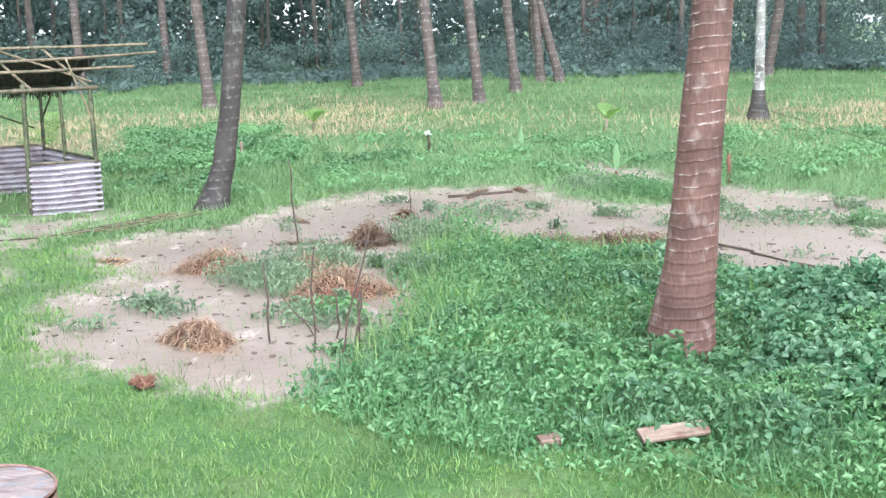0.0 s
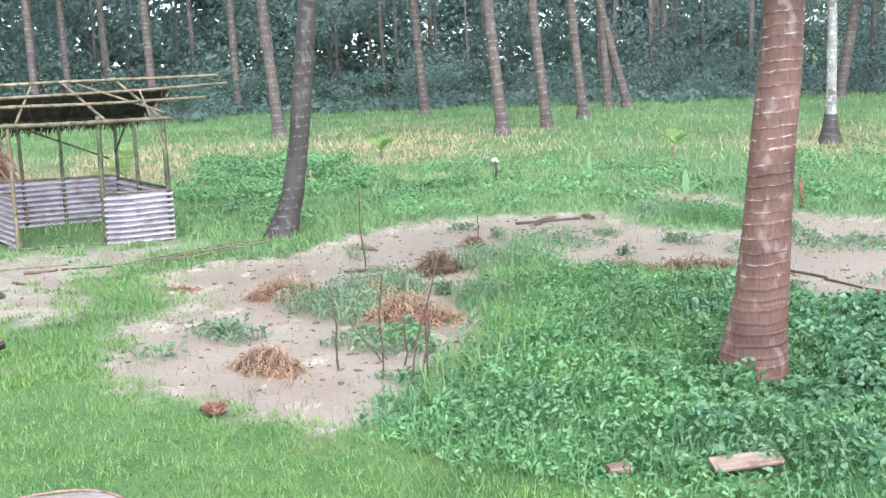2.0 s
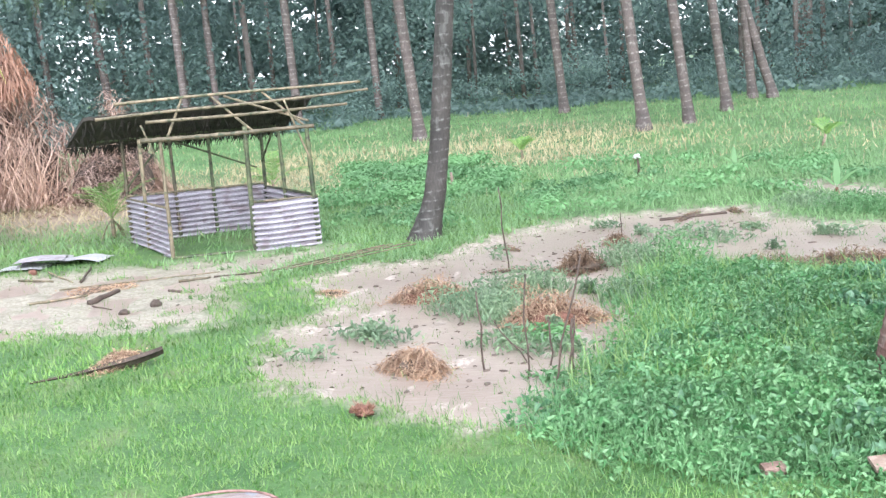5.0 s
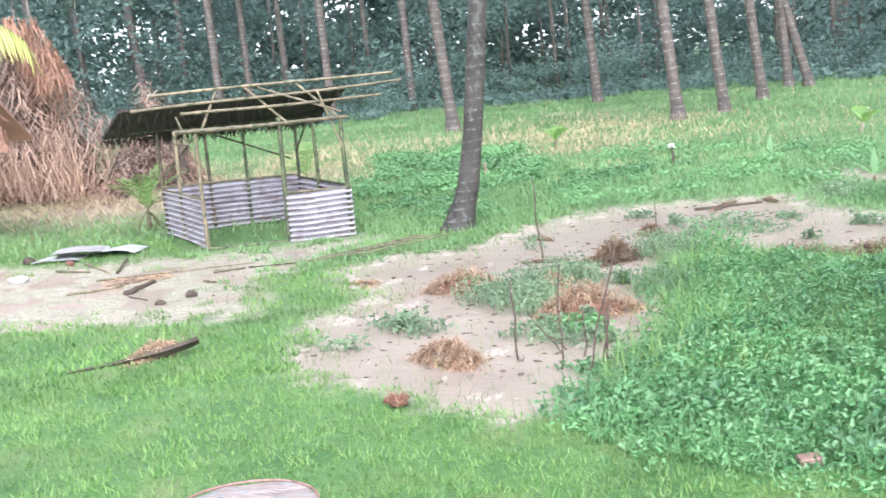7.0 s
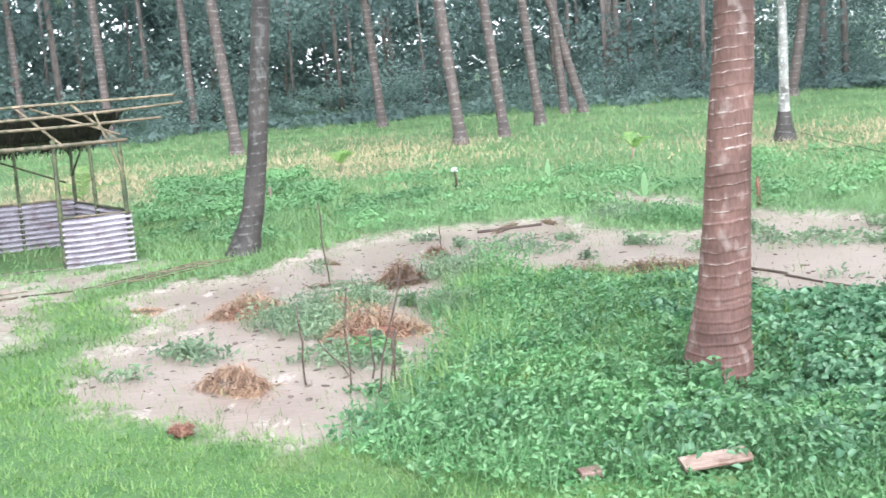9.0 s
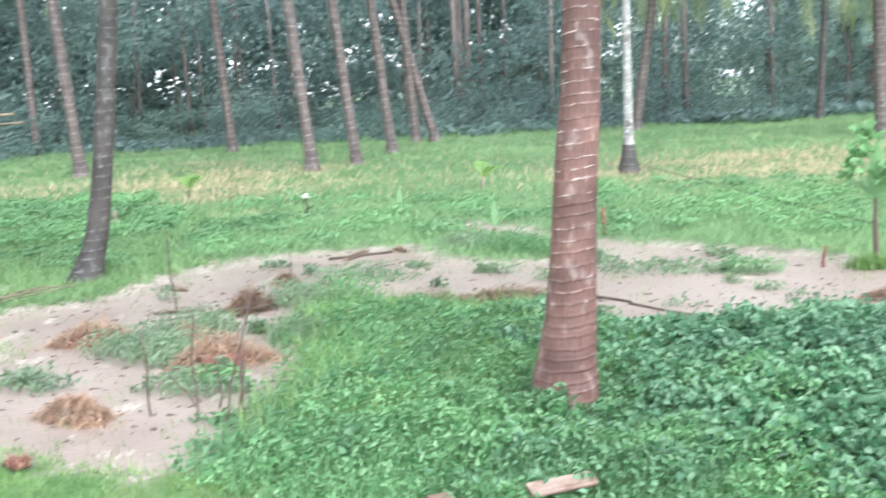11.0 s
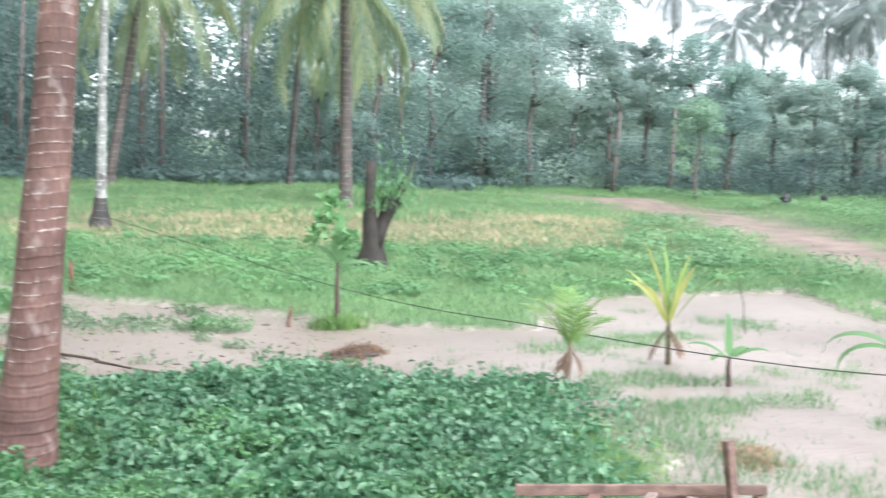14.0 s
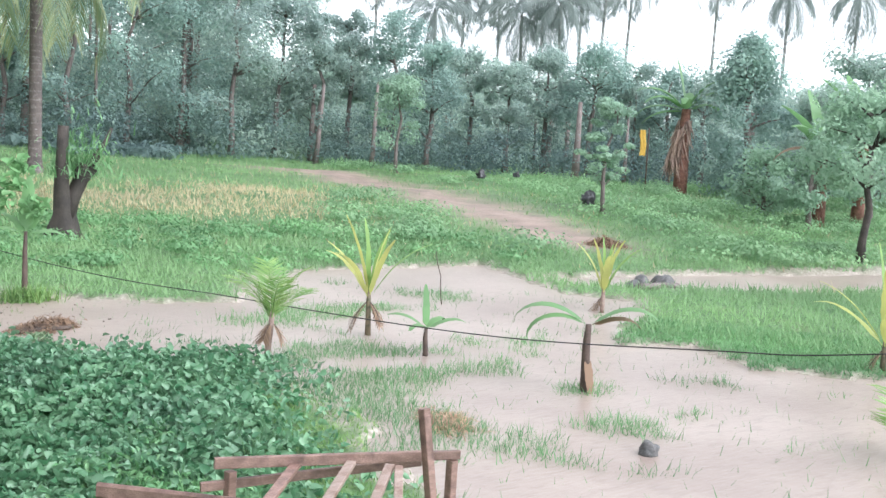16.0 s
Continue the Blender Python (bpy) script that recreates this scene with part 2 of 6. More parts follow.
def waves(x, y, scale, seed=0):
    """Soft uneven noise in -1..1 from a few crossed sines, for arrays."""
    out, r = 0.0, np.random.default_rng(100 + seed)
    for k in range(7):
        a, p, f = r.uniform(0, 6.28), r.uniform(0, 6.28), r.uniform(0.6, 1.9) / scale * 6.28
        out = out + np.sin((x * math.cos(a) + y * math.sin(a)) * f + p + 1.3 * np.sin((y * math.cos(a) - x * math.sin(a)) * f * 0.7 + p))
    return out / 4.2


def polar(az, r):
    return r * math.sin(radians(az)), r * math.cos(radians(az))


def mesh_of(name, verts, faces, mat, smooth_faces=True):
    me = bpy.data.meshes.new(name)
    me.from_pydata([tuple(v) for v in verts], [], faces)
    me.materials.append(mat)
    if smooth_faces:
        me.polygons.foreach_set("use_smooth", [True] * len(me.polygons))
    me.update()
    return me


def soup(name, polys, mat):
    """A mesh of many loose polygons, from arrays of shape (n, corners, 3)."""
    polys = [p for p in polys if len(p)]
    co = np.concatenate([p.reshape(-1, 3) for p in polys]).astype(np.float32)
    totals = np.concatenate([np.full(len(p), p.shape[1], np.int32) for p in polys])
    me = bpy.data.meshes.new(name)
    me.vertices.add(len(co))
    me.vertices.foreach_set("co", co.ravel())
    me.loops.add(len(co))
    me.loops.foreach_set("vertex_index", np.arange(len(co), dtype=np.int32))
    me.polygons.add(len(totals))
    me.polygons.foreach_set("loop_start", np.concatenate([[0], np.cumsum(totals)[:-1]]).astype(np.int32))
    me.materials.append(mat)
    me.update(calc_edges=True)
    return me


def welded(name, strips, mat):
    """A mesh of many small strips; strips is (n, rows, 2, 3): each strip is one island of quads."""
    n, k = strips.shape[:2]
    co = strips.reshape(-1, 3).astype(np.float32)
    base = (np.arange(n) * k * 2)[:, None, None]
    row = (np.arange(k - 1) * 2)[None, :, None]
    faces = (base + row + np.array([0, 1, 3, 2])[None, None, :]).reshape(-1, 4)
    me = bpy.data.meshes.new(name)
    me.vertices.add(len(co))
    me.vertices.foreach_set("co", co.ravel())
    me.loops.add(faces.size)
    me.loops.foreach_set("vertex_index", faces.ravel().astype(np.int32))
    me.polygons.add(len(faces))
    me.polygons.foreach_set("loop_start", (np.arange(len(faces)) * 4).astype(np.int32))
    me.materials.append(mat)
    me.update(calc_edges=True)
    return me


def thing(name, label, category, group="", kind="", m=None):
    ob = new(name)
    ob.empty_display_size = 0.1
    if m is not None:
        ob.matrix_world = m
    return tagged(ob, label, category, group, kind)


def part(name, me, parent, label=""):
    ob = new(name, me)
    ob.parent = parent
    return tagged(ob, label)


def solo(name, me, label, category, group="", kind="", m=None):
    ob = new(name, me)
    if m is not None:
        ob.matrix_world = m
    return tagged(ob, label, category, group, kind)


def tube_data(points, radii, seg=8, wobble=0.0, seed=0):
    """Vertices and faces of a tube along points, closed at both ends."""
    r = np.random.default_rng(seed)
    pts = [Vector(p) for p in points]
    verts, faces = [], []
    side = None
    for i, p in enumerate(pts):
        d = (pts[min(i + 1, len(pts) - 1)] - pts[max(i - 1, 0)]).normalized()
        ref = Vector((0, 0, 1)) if abs(d.z) < 0.9 else Vector((1, 0, 0))
        side = d.cross(ref).normalized() if side is None else (side - d * side.dot(d)).normalized()
        up = d.cross(side)
        for k in range(seg):
            a = 6.28318 * k / seg
            q = radii[i] * (1 + wobble * r.uniform(-1, 1))
            verts.append(p + (side * math.cos(a) + up * math.sin(a)) * q)
    for i in range(len(pts) - 1):
        for k in range(seg):
            a, b = i * seg + k, i * seg + (k + 1) % seg
            faces.append((a, b, b + seg, a + seg))
    faces.append(tuple(range(seg))[::-1])
    faces.append(tuple(range((len(pts) - 1) * seg, len(pts) * seg)))
    return verts, faces


def tube(name, points, radii, mat, seg=8, wobble=0.0, seed=0):
    v, f = tube_data(points, radii, seg, wobble, seed)
    return mesh_of(name, v, f, mat)


def joined(name, pieces, mat, smooth_faces=True):
    verts, faces = [], []
    for v, f in pieces:
        o = len(verts)
        verts += list(v)
        faces += [tuple(i + o for i in q) for q in f]
    return mesh_of(name, verts, faces, mat, smooth_faces)


def bar(name, a, b, wide, high, mat, bevel=0.004, up=(0, 0, 1)):
    """A sawn timber from a to b (centre line), wide across and high, with eased edges."""
    a, b = Vector(a), Vector(b)
    d = (b - a).normalized()
    s = d.cross(Vector(up)).normalized()
    u = s.cross(d)
    e = bevel
    ring = [(-wide / 2 + e, -high / 2), (wide / 2 - e, -high / 2), (wide / 2, -high / 2 + e), (wide / 2, high / 2 - e), (wide / 2 - e, high / 2), (-wide / 2 + e, high / 2), (-wide / 2, high / 2 - e), (-wide / 2, -high / 2 + e)]
    verts = [p + s * x + u * z for p in (a, b) for x, z in ring]
    faces = [(i, (i + 1) % 8, 8 + (i + 1) % 8, 8 + i) for i in range(8)] + [tuple(range(8))[::-1], tuple(range(8, 16))]
    return mesh_of(name, verts, faces, mat, False)


def lump(name, size, mat, seed=0, sub=3, rough=0.25, flat=0.0):
    """A stone-like lump standing on z = 0."""
    bm = bmesh.new()
    bmesh.ops.create_icosphere(bm, subdivisions=sub, radius=1.0)
    for v in bm.verts:
        k = 1 + rough * noise.noise(v.co * 1.7 + Vector((seed * 7.3, 0, 0))) + 0.4 * rough * noise.noise(v.co * 4.1 + Vector((0, seed * 3.1, 0)))
        v.co *= k
        v.co = Vector((v.co.x * size[0], v.co.y * size[1], max(v.co.z, -0.6 + flat) * size[2] + 0.5 * size[2]))
    me = bpy.data.meshes.new(name)
    bm.to_mesh(me)
    bm.free()
    me.materials.append(mat)
    me.polygons.foreach_set("use_smooth", [True] * len(me.polygons))
    return me


def inside(poly, x, y):
    """Which points lie in a polygon, and how far each is from its edge."""
    p = np.array(poly, float)
    q = np.roll(p, -1, 0)
    odd, far = np.zeros(x.shape, bool), np.full(x.shape, 1e9)
    for (x0, y0), (x1, y1) in zip(p, q):
        cross = ((y0 > y) != (y1 > y)) & (x < (x1 - x0) * (y - y0) / (y1 - y0 + 1e-12) + x0)
        odd ^= cross
        dx, dy = x1 - x0, y1 - y0
        u = np.clip(((x - x0) * dx + (y - y0) * dy) / (dx * dx + dy * dy + 1e-12), 0, 1)
        far = np.minimum(far, np.hypot(x - x0 - u * dx, y - y0 - u * dy))
    return odd, far


def depth_in(poly, x, y):
    odd, far = inside(poly, x, y)
    return np.where(odd, far, -far)


# ---- the lie of the land ----
FLOOD = [(-3.3, 9.5), (-2.7, 8.9), (-2.2, 8.65), (-1.75, 8.35), (-1.26, 8.0), (-0.9, 8.1), (-0.6, 8.9), (-0.45, 9.5), (-0.25, 10.3), (-0.15, 11.3), (-0.4, 12.7),
         (0.0, 13.5), (0.95, 13.5), (1.8, 12.8), (2.5, 12.8), (2.8, 11.5), (3.4, 11.3), (4.1, 11.5), (5.0, 11.4), (5.4, 10.8), (5.7, 10.2), (6.7, 10.0),
         (7.2, 9.7), (7.0, 9.2), (6.7, 8.1), (6.7, 7.5), (6.1, 6.6), (5.7, 5.9), (5.6, 3.5), (8.0, 0.5), (13.5, 1.0), (13.2, 5.5), (12.3, 6.9), (12.8, 8.2)]
FLOOD += [(11.9, 8.7), (14.2, 9.9), (15.5, 11.0), (15.0, 12.0), (16.0, 14.0), (16.5, 15.3), (12.9, 15.7), (10.8, 15.0), (10.3, 14.2), (9.5, 13.3), (8.5, 13.5),
          (7.1, 14.8), (6.3, 16.3), (5.0, 17.7), (4.1, 17.2), (3.3, 16.7), (2.4, 16.8), (1.7, 17.8), (1.6, 19.1), (0.9, 19.2), (-0.4, 19.1), (-1.4, 18.7), (-2.3, 17.4),
          (-3.0, 15.6), (-3.9, 15.5), (-4.4, 14.4), (-3.4, 12.4), (-3.8, 11.4)]
CHANNEL = [(2.0, 22.1), (2.8, 22.1), (3.5, 20.8), (4.0, 19.5), (4.6, 18.0), (5.1, 17.4), (4.1, 16.9), (3.9, 18.2), (3.3, 19.7), (2.3, 21.0)]
RIGHT_CHANNEL = [(16.2, 13.6), (20.1, 12.8), (24.3, 11.7), (30.0, 10.0), (29.0, 8.4), (20.6, 9.8), (18.9, 10.7), (16.0, 12.6)]
LEFT_MUD = [(-11.0, 11.4), (-7.4, 11.5), (-6.1, 11.5), (-4.7, 11.6), (-4.4, 12.1), (-5.2, 14.1), (-4.7, 15.6), (-4.3, 17.2), (-5.0, 17.6), (-6.0, 17.1), (-7.2, 16.75), (-9.3, 16.4), (-10.6, 16.7), (-14.0, 16.0)]
SHED_PLAN = [(-7.35, 16.7), (-4.9, 17.5), (-6.45, 20.2), (-9.0, 19.3)]
VINES = [(-0.95, 8.05), (-0.6, 8.9), (-0.45, 9.5), (-0.2, 10.3), (-0.1, 11.3), (-0.4, 12.7), (-0.05, 13.6), (0.95, 13.6), (1.8, 12.9), (2.5, 12.9), (2.85, 11.5), (3.4, 11.3),
         (4.1, 11.45), (5.0, 11.35), (5.4, 10.75), (5.7, 10.15), (6.6, 9.9), (7.0, 9.6), (6.9, 9.3), (6.1, 8.4), (5.4, 7.2), (4.8, 6.0), (3.5, 5.6), (2.2, 5.8), (1.5, 6.25), (0.6, 6.6), (-0.3, 7.05)]
TONGUE = [(1.7, 17.9), (2.4, 16.9), (3.3, 16.6), (4.0, 17.0), (3.9, 18.0), (3.2, 19.5), (2.4, 19.4)]


def shape(x, y):
    """Ground height, and how muddy and how bare it is, for arrays of places."""
    r = np.hypot(x, y)
    az = np.degrees(np.arctan2(x, y))
    rise = 0.55 * smooth(18, 50, r)
    rag = 0.16 * waves(x, y, 1.1, 1) + 0.10 * waves(x, y, 0.35, 2)
    flood = np.maximum.reduce([depth_in(FLOOD, x, y), depth_in(CHANNEL, x, y), depth_in(RIGHT_CHANNEL, x, y)]) + rag
    left = depth_in(LEFT_MUD, x, y) + 1.6 * rag
    wet = smooth(-0.12, 0.22, flood)
    wet_left = smooth(-0.2, 0.5, left)
    dry = rise + 0.05 + 0.025 * waves(x, y, 2.5, 3) + 0.012 * waves(x, y, 0.5, 4) + 0.10 * smooth(20, 40, r) * waves(x, y, 9.0, 5)
    shoal = smooth(7.5, 5.0, x) * smooth(20.5, 18.0, y)
    low = -0.07 + 0.02 * waves(x, y, 0.7, 6) + shoal * (0.047 + 0.022 * waves(x, y, 1.2, 9) + 0.016 * waves(x, y, 0.3, 10))
    z = dry * (1 - wet) + low * wet
    z = z * (1 - wet_left) + (0.004 + 0.022 * waves(x, y, 1.3, 7) + 0.01 * waves(x, y, 0.3, 8)) * wet_left
    mud = np.clip(np.maximum(smooth(-0.35, 0.1, flood), 0.78 * smooth(-0.3, 0.5, left)), 0, 1)
    path = np.exp(-(((az - 50 + (r - 30) * 0.68 + 0.8 * waves(x, y, 3.0, 14)) / 2.7) ** 2)) * smooth(24, 27, r) * (1 - smooth(46, 51, r))
    bare = np.clip(1.1 * path + np.exp(-(((az + 27) / 8) ** 2 + ((r - 27) / 4.5) ** 2)), 0, 1)
    return z, mud, bare, flood, left


def ground_z(x, y):
    return float(shape(np.array([float(x)]), np.array([float(y)]))[0][0])


def build_ground():
    az = np.concatenate([np.arange(-180, -44, 4.0), np.arange(-44, 76, 0.4), np.arange(76, 180, 4.0)])
    r = [0.02]
    while r[-1] < 60:
        r.append(r[-1] * (1.13 if r[-1] < 3.5 else 1.0155))
    while r[-1] < 4000:
        r.append(r[-1] * 1.25)
    r = np.array(r)
    A, R = np.meshgrid(np.radians(az), r)
    x, y = (R * np.sin(A)).ravel(), (R * np.cos(A)).ravel()
    z, mud, bare, _, _ = shape(x, y)
    n, k = len(az), len(r)
    i, j = np.meshgrid(np.arange(k - 1), np.arange(n), indexing="ij")
    a, b = (i * n + j).ravel(), (i * n + (j + 1) % n).ravel()
    faces = np.stack([a, b, b + n, a + n], 1)
    me = bpy.data.meshes.new("ground")
    me.vertices.add(n * k)
    me.vertices.foreach_set("co", np.stack([x, y, z], 1).astype(np.float32).ravel())
    me.loops.add(faces.size)
    me.loops.foreach_set("vertex_index", faces.ravel().astype(np.int32))
    me.polygons.add(len(faces))
    me.polygons.foreach_set("loop_start", (np.arange(len(faces)) * 4).astype(np.int32))
    me.polygons.foreach_set("use_smooth", [True] * len(faces))
    me.update(calc_edges=True)
    me.materials.append(GROUND)
    for nm, val in (("mud", mud), ("bare", bare)):
        me.attributes.new(nm, "FLOAT", "POINT").data.foreach_set("value", val.astype(np.float32))
    return solo("ground", me, "wet grassy yard and rising field with bare mud", "ground", kind="structure")


build_ground()

wv, wf = [], []
for i in range(41):
    for j in range(31):
        wv.append((-16 + i * 1.2, -1 + j * 0.8, 0.0))
for i in range(40):
    for j in range(30):
        a = i * 31 + j
        wf.append((a, a + 31, a + 32, a + 1))
solo("water", mesh_of("water", wv, wf, WATER), "pale brown silty flood water standing over the yard", "flood water", kind="structure")

# ---- vegetation helpers ----


def strips_of(x, y, z, length, width, lean, rows=3, droop=0.5, seed=0, low=0.2, top=1.4):
    """Blades as bent strips rooted at x, y, z."""
    r = np.random.default_rng(seed)
    n = len(x)
    a = r.uniform(0, 6.283, n)
    L = length * r.uniform(0.6, 1.3, n)
    t = lean * r.uniform(low, top, n)
    w = width * r.uniform(0.7, 1.3, n)
    face = a + r.uniform(-1, 1, n) + 1.57
    out = np.zeros((n, rows, 2, 3))
    for k in range(rows):
        s = k / (rows - 1)
        h = L * s * np.cos(t * (0.5 + droop * s))
        o = L * s * np.sin(t * (0.5 + droop * s))
        half = 0.5 * w * (1 - 0.93 * s**1.6)
        for side, sg in ((0, -1), (1, 1)):
            out[:, k, side, 0] = x + o * np.sin(a) + sg * half * np.sin(face)
            out[:, k, side, 1] = y + o * np.cos(a) + sg * half * np.cos(face)
            out[:, k, side, 2] = z + h
    return out


def leaves_of(c, size, seed=0, flat=0.5, aspect=1.0, away=None):
    """Folded leaves of two quads at centres c (n, 3); flat: 1 is level, 0 any way up."""
    r = np.random.default_rng(seed)
    n = len(c)
    nz = np.stack([r.normal(0, 1, n), r.normal(0, 1, n), r.normal(0, 1, n)], 1)
    nz = nz * (1 - flat) + np.array([0, 0, 1.3]) * flat
    nz /= np.linalg.norm(nz, axis=1, keepdims=True) + 1e-9
    d = r.normal(0, 1, (n, 3))
    d -= nz * (d * nz).sum(1, keepdims=True)
    d /= np.linalg.norm(d, axis=1, keepdims=True) + 1e-9
    s = np.cross(nz, d)
    L = (size * r.uniform(0.65, 1.35, n))[:, None]
    W = L * aspect * 0.5
    up = nz * L * 0.16
    base, tip = c - d * L * 0.45, c + d * L * 0.55 - nz * L * 0.12
    l1, l2 = c - d * L * 0.33 - s * W * 0.85 + up, c + d * L * 0.08 - s * W * 0.8 + up
    r1, r2 = c - d * L * 0.33 + s * W * 0.85 + up, c + d * L * 0.08 + s * W * 0.8 + up
    # rows base / shoulder / belly / tip, midrib shared by both halves
    verts = np.stack([base, l1, l2, tip, r2, r1], 1).reshape(-1, 3)
    k = (np.arange(n) * 6)[:, None]
    faces = np.concatenate([k + np.array([[0, 1, 2, 3]]), k + np.array([[0, 3, 4, 5]])], 1).reshape(-1, 4)
    return verts, faces


def kite_mesh(name, c, size, mat, seed=0, aspect=0.55, facing=None, loose=0.34):
    """Far foliage: one kite-shaped quad a leaf, any way up or turned roughly to its facing."""
    r = np.random.default_rng(seed)
    n = len(c)
    d, s = r.normal(0, 1, (n, 3)), r.normal(0, 1, (n, 3))
    if facing is not None:
        f = facing + loose * r.normal(0, 1, (n, 3))
        f /= np.linalg.norm(f, axis=1, keepdims=True)
        d -= f * (d * f).sum(1, keepdims=True)
        s = np.cross(f, d)
    d /= np.linalg.norm(d, axis=1, keepdims=True)
    s -= d * (d * s).sum(1, keepdims=True)
    s /= np.linalg.norm(s, axis=1, keepdims=True)
    L = (size * r.uniform(0.65, 1.35, n))[:, None]
    return soup(name, [np.stack([c - d * L * 0.5, c - s * L * aspect * 0.5, c + d * L * 0.5, c + s * L * aspect * 0.5], 1)], mat)


def leaf_mesh(name, c, size, mat, **kw):
    v, f = leaves_of(np.asarray(c, float), size, **kw)
    me = bpy.data.meshes.new(name)
    me.vertices.add(len(v))
    me.vertices.foreach_set("co", v.astype(np.float32).ravel())
    me.loops.add(f.size)
    me.loops.foreach_set("vertex_index", f.ravel().astype(np.int32))
    me.polygons.add(len(f))
    me.polygons.foreach_set("loop_start", (np.arange(len(f)) * 4).astype(np.int32))
    me.materials.append(mat)
    me.update(calc_edges=True)
    return me


def scatter(n, az0, az1, r0, r1, seed, power=2.0):
    """n places, even over a ring sector (power 2) or crowded towards its near side (below 2)."""
    r = np.random.default_rng(seed)
    az = np.radians(r.uniform(az0, az1, n))
    rr = (r.uniform(r0**power, r1**power, n)) ** (1 / power)
    return rr * np.sin(az), rr * np.cos(az)


def clumps(n, cx, cy, cz, spread, seed, uneven=0.0, core=0.45):
    """n places in ball-like clumps round the given centres."""
    return clumps_out(n, cx, cy, cz, spread, seed, uneven, core)[0]


def clumps_out(n, cx, cy, cz, spread, seed, uneven=0.0, core=0.45):
    """The same, and the way out of its clump for each place, leaning upwards."""
    r = np.random.default_rng(seed)
    i = r.integers(0, len(cx), n)
    g = r.normal(0, 1, (n, 3))
    g /= np.linalg.norm(g, axis=1, keepdims=True)
    way = g + np.array([0, 0, 0.35])
    g = g * (r.uniform(0, 1, n) ** core)[:, None] * (1 + uneven * r.uniform(-1, 1, len(cx)))[i][:, None]
    s = np.asarray(spread, float)
    return np.stack([cx[i] + g[:, 0] * s[0], cy[i] + g[:, 1] * s[1], cz[i] + g[:, 2] * s[2]], 1), way


# ---- grass and weeds ----


def dry_places(x, y, margin=0.0, mud_too=True):
    z, mud, bare, flood, left = shape(x, y)
    ok = flood < -margin
    if mud_too:
        ok &= left < 0.4 + 0.85 * waves(x, y, 1.0, 11)
    return ok, z, bare


def grass_object(name, label, n, az0, az1, r0, r1, length, width, lean, mat, seed, power=2.0, keep=None, rows=3, margin=0.0):
    x, y = scatter(n, az0, az1, r0, r1, seed, power)
    ok, z, bare = dry_places(x, y, margin)
    ok &= bare < np.random.default_rng(seed + 5).uniform(0.15, 0.9, n)
    if keep is not None:
        ok &= keep(x, y)
    x, y, z = x[ok], y[ok], z[ok]
    return solo(name, welded(name, strips_of(x, y, z - 0.01, length, width, lean, rows, seed=seed), mat), label, "grass", kind="stuff")


def not_vines(x, y):
    return depth_in(VINES, x, y) < 0.05


def beside_shed(x, y):
    """Trodden ground in and before the shed keeps few blades."""
    return (depth_in(SHED_PLAN, x, y) < -0.1) | (np.random.default_rng(33).uniform(0, 1, len(x)) < 0.12)


def straw_share(x, y):
    r, az = np.hypot(x, y), np.degrees(np.arctan2(x, y))
    f = 1.3 * np.exp(-(((az + 5.0) / 5.5) ** 2 + ((r - 33) / 5.0) ** 2)) + 1.7 * np.exp(-(((az - 25) / 12.0) ** 2 + ((r - 31) / 3.2) ** 2))
    f += 1.2 * np.exp(-(((az + 17) / 4.0) ** 2 + ((r - 31) / 5.0) ** 2))
    f += 1.6 * np.exp(-(((az - 36) / 3.5) ** 2 + ((r - 33.5) / 3.0) ** 2)) + 0.04
    return np.clip(f * (1 + 0.6 * waves(x, y, 4.0, 21)), 0, 1)


def straw_only(x, y):
    return np.random.default_rng(31).uniform(0, 1, len(x)) < straw_share(x, y)


def green_only(x, y):
    return np.random.default_rng(32).uniform(0, 1, len(x)) > straw_share(x, y)


grass_object("lawn_grass", "short bright green wet lawn grass near the porch", 180000, -46, 52, 4.2, 10.5, 0.06, 0.010, 1.5, LAWN, 1, 1.2, not_vines, 2)
grass_object("lawn_grass", "taller tufts of green grass in the lawn", 130000, -46, 40, 4.2, 11.0, 0.078, 0.0085, 1.35, LAWN_TUFT, 8, 1.2, lambda x, y: not_vines(x, y) & (waves(x, y, 0.45, 23) + 0.7 * waves(x, y, 1.6, 24) > -0.05), 2)
grass_object("lawn_grass", "short green grass beyond the puddles", 160000, -46, -5, 10.0, 26, 0.08, 0.016, 1.3, LAWN, 2, 1.3, beside_shed, 2)
grass_object("bank_grass", "lush green grass along the flooded bank", 120000, -24, 74, 15.5, 27, 0.15, 0.022, 1.2, FIELD, 3, 1.4, beside_shed, 2)
grass_object("bank_grass", "lush green grass on the spit between the waters", 80000, 46, 74, 8.5, 17, 0.10, 0.012, 1.4, WEED, 6, 1.6)
grass_object("field_grass", "tall pale green field grass", 190000, -36, 74, 20, 56, 0.19, 0.026, 1.3, FIELD, 4, 1.4, green_only, 2)
grass_object("field_grass", "dry straw-coloured field grass", 170000, -36, 74, 22, 50, 0.19, 0.034, 1.2, STRAW_GRASS, 5, 1.5, straw_only, 2)


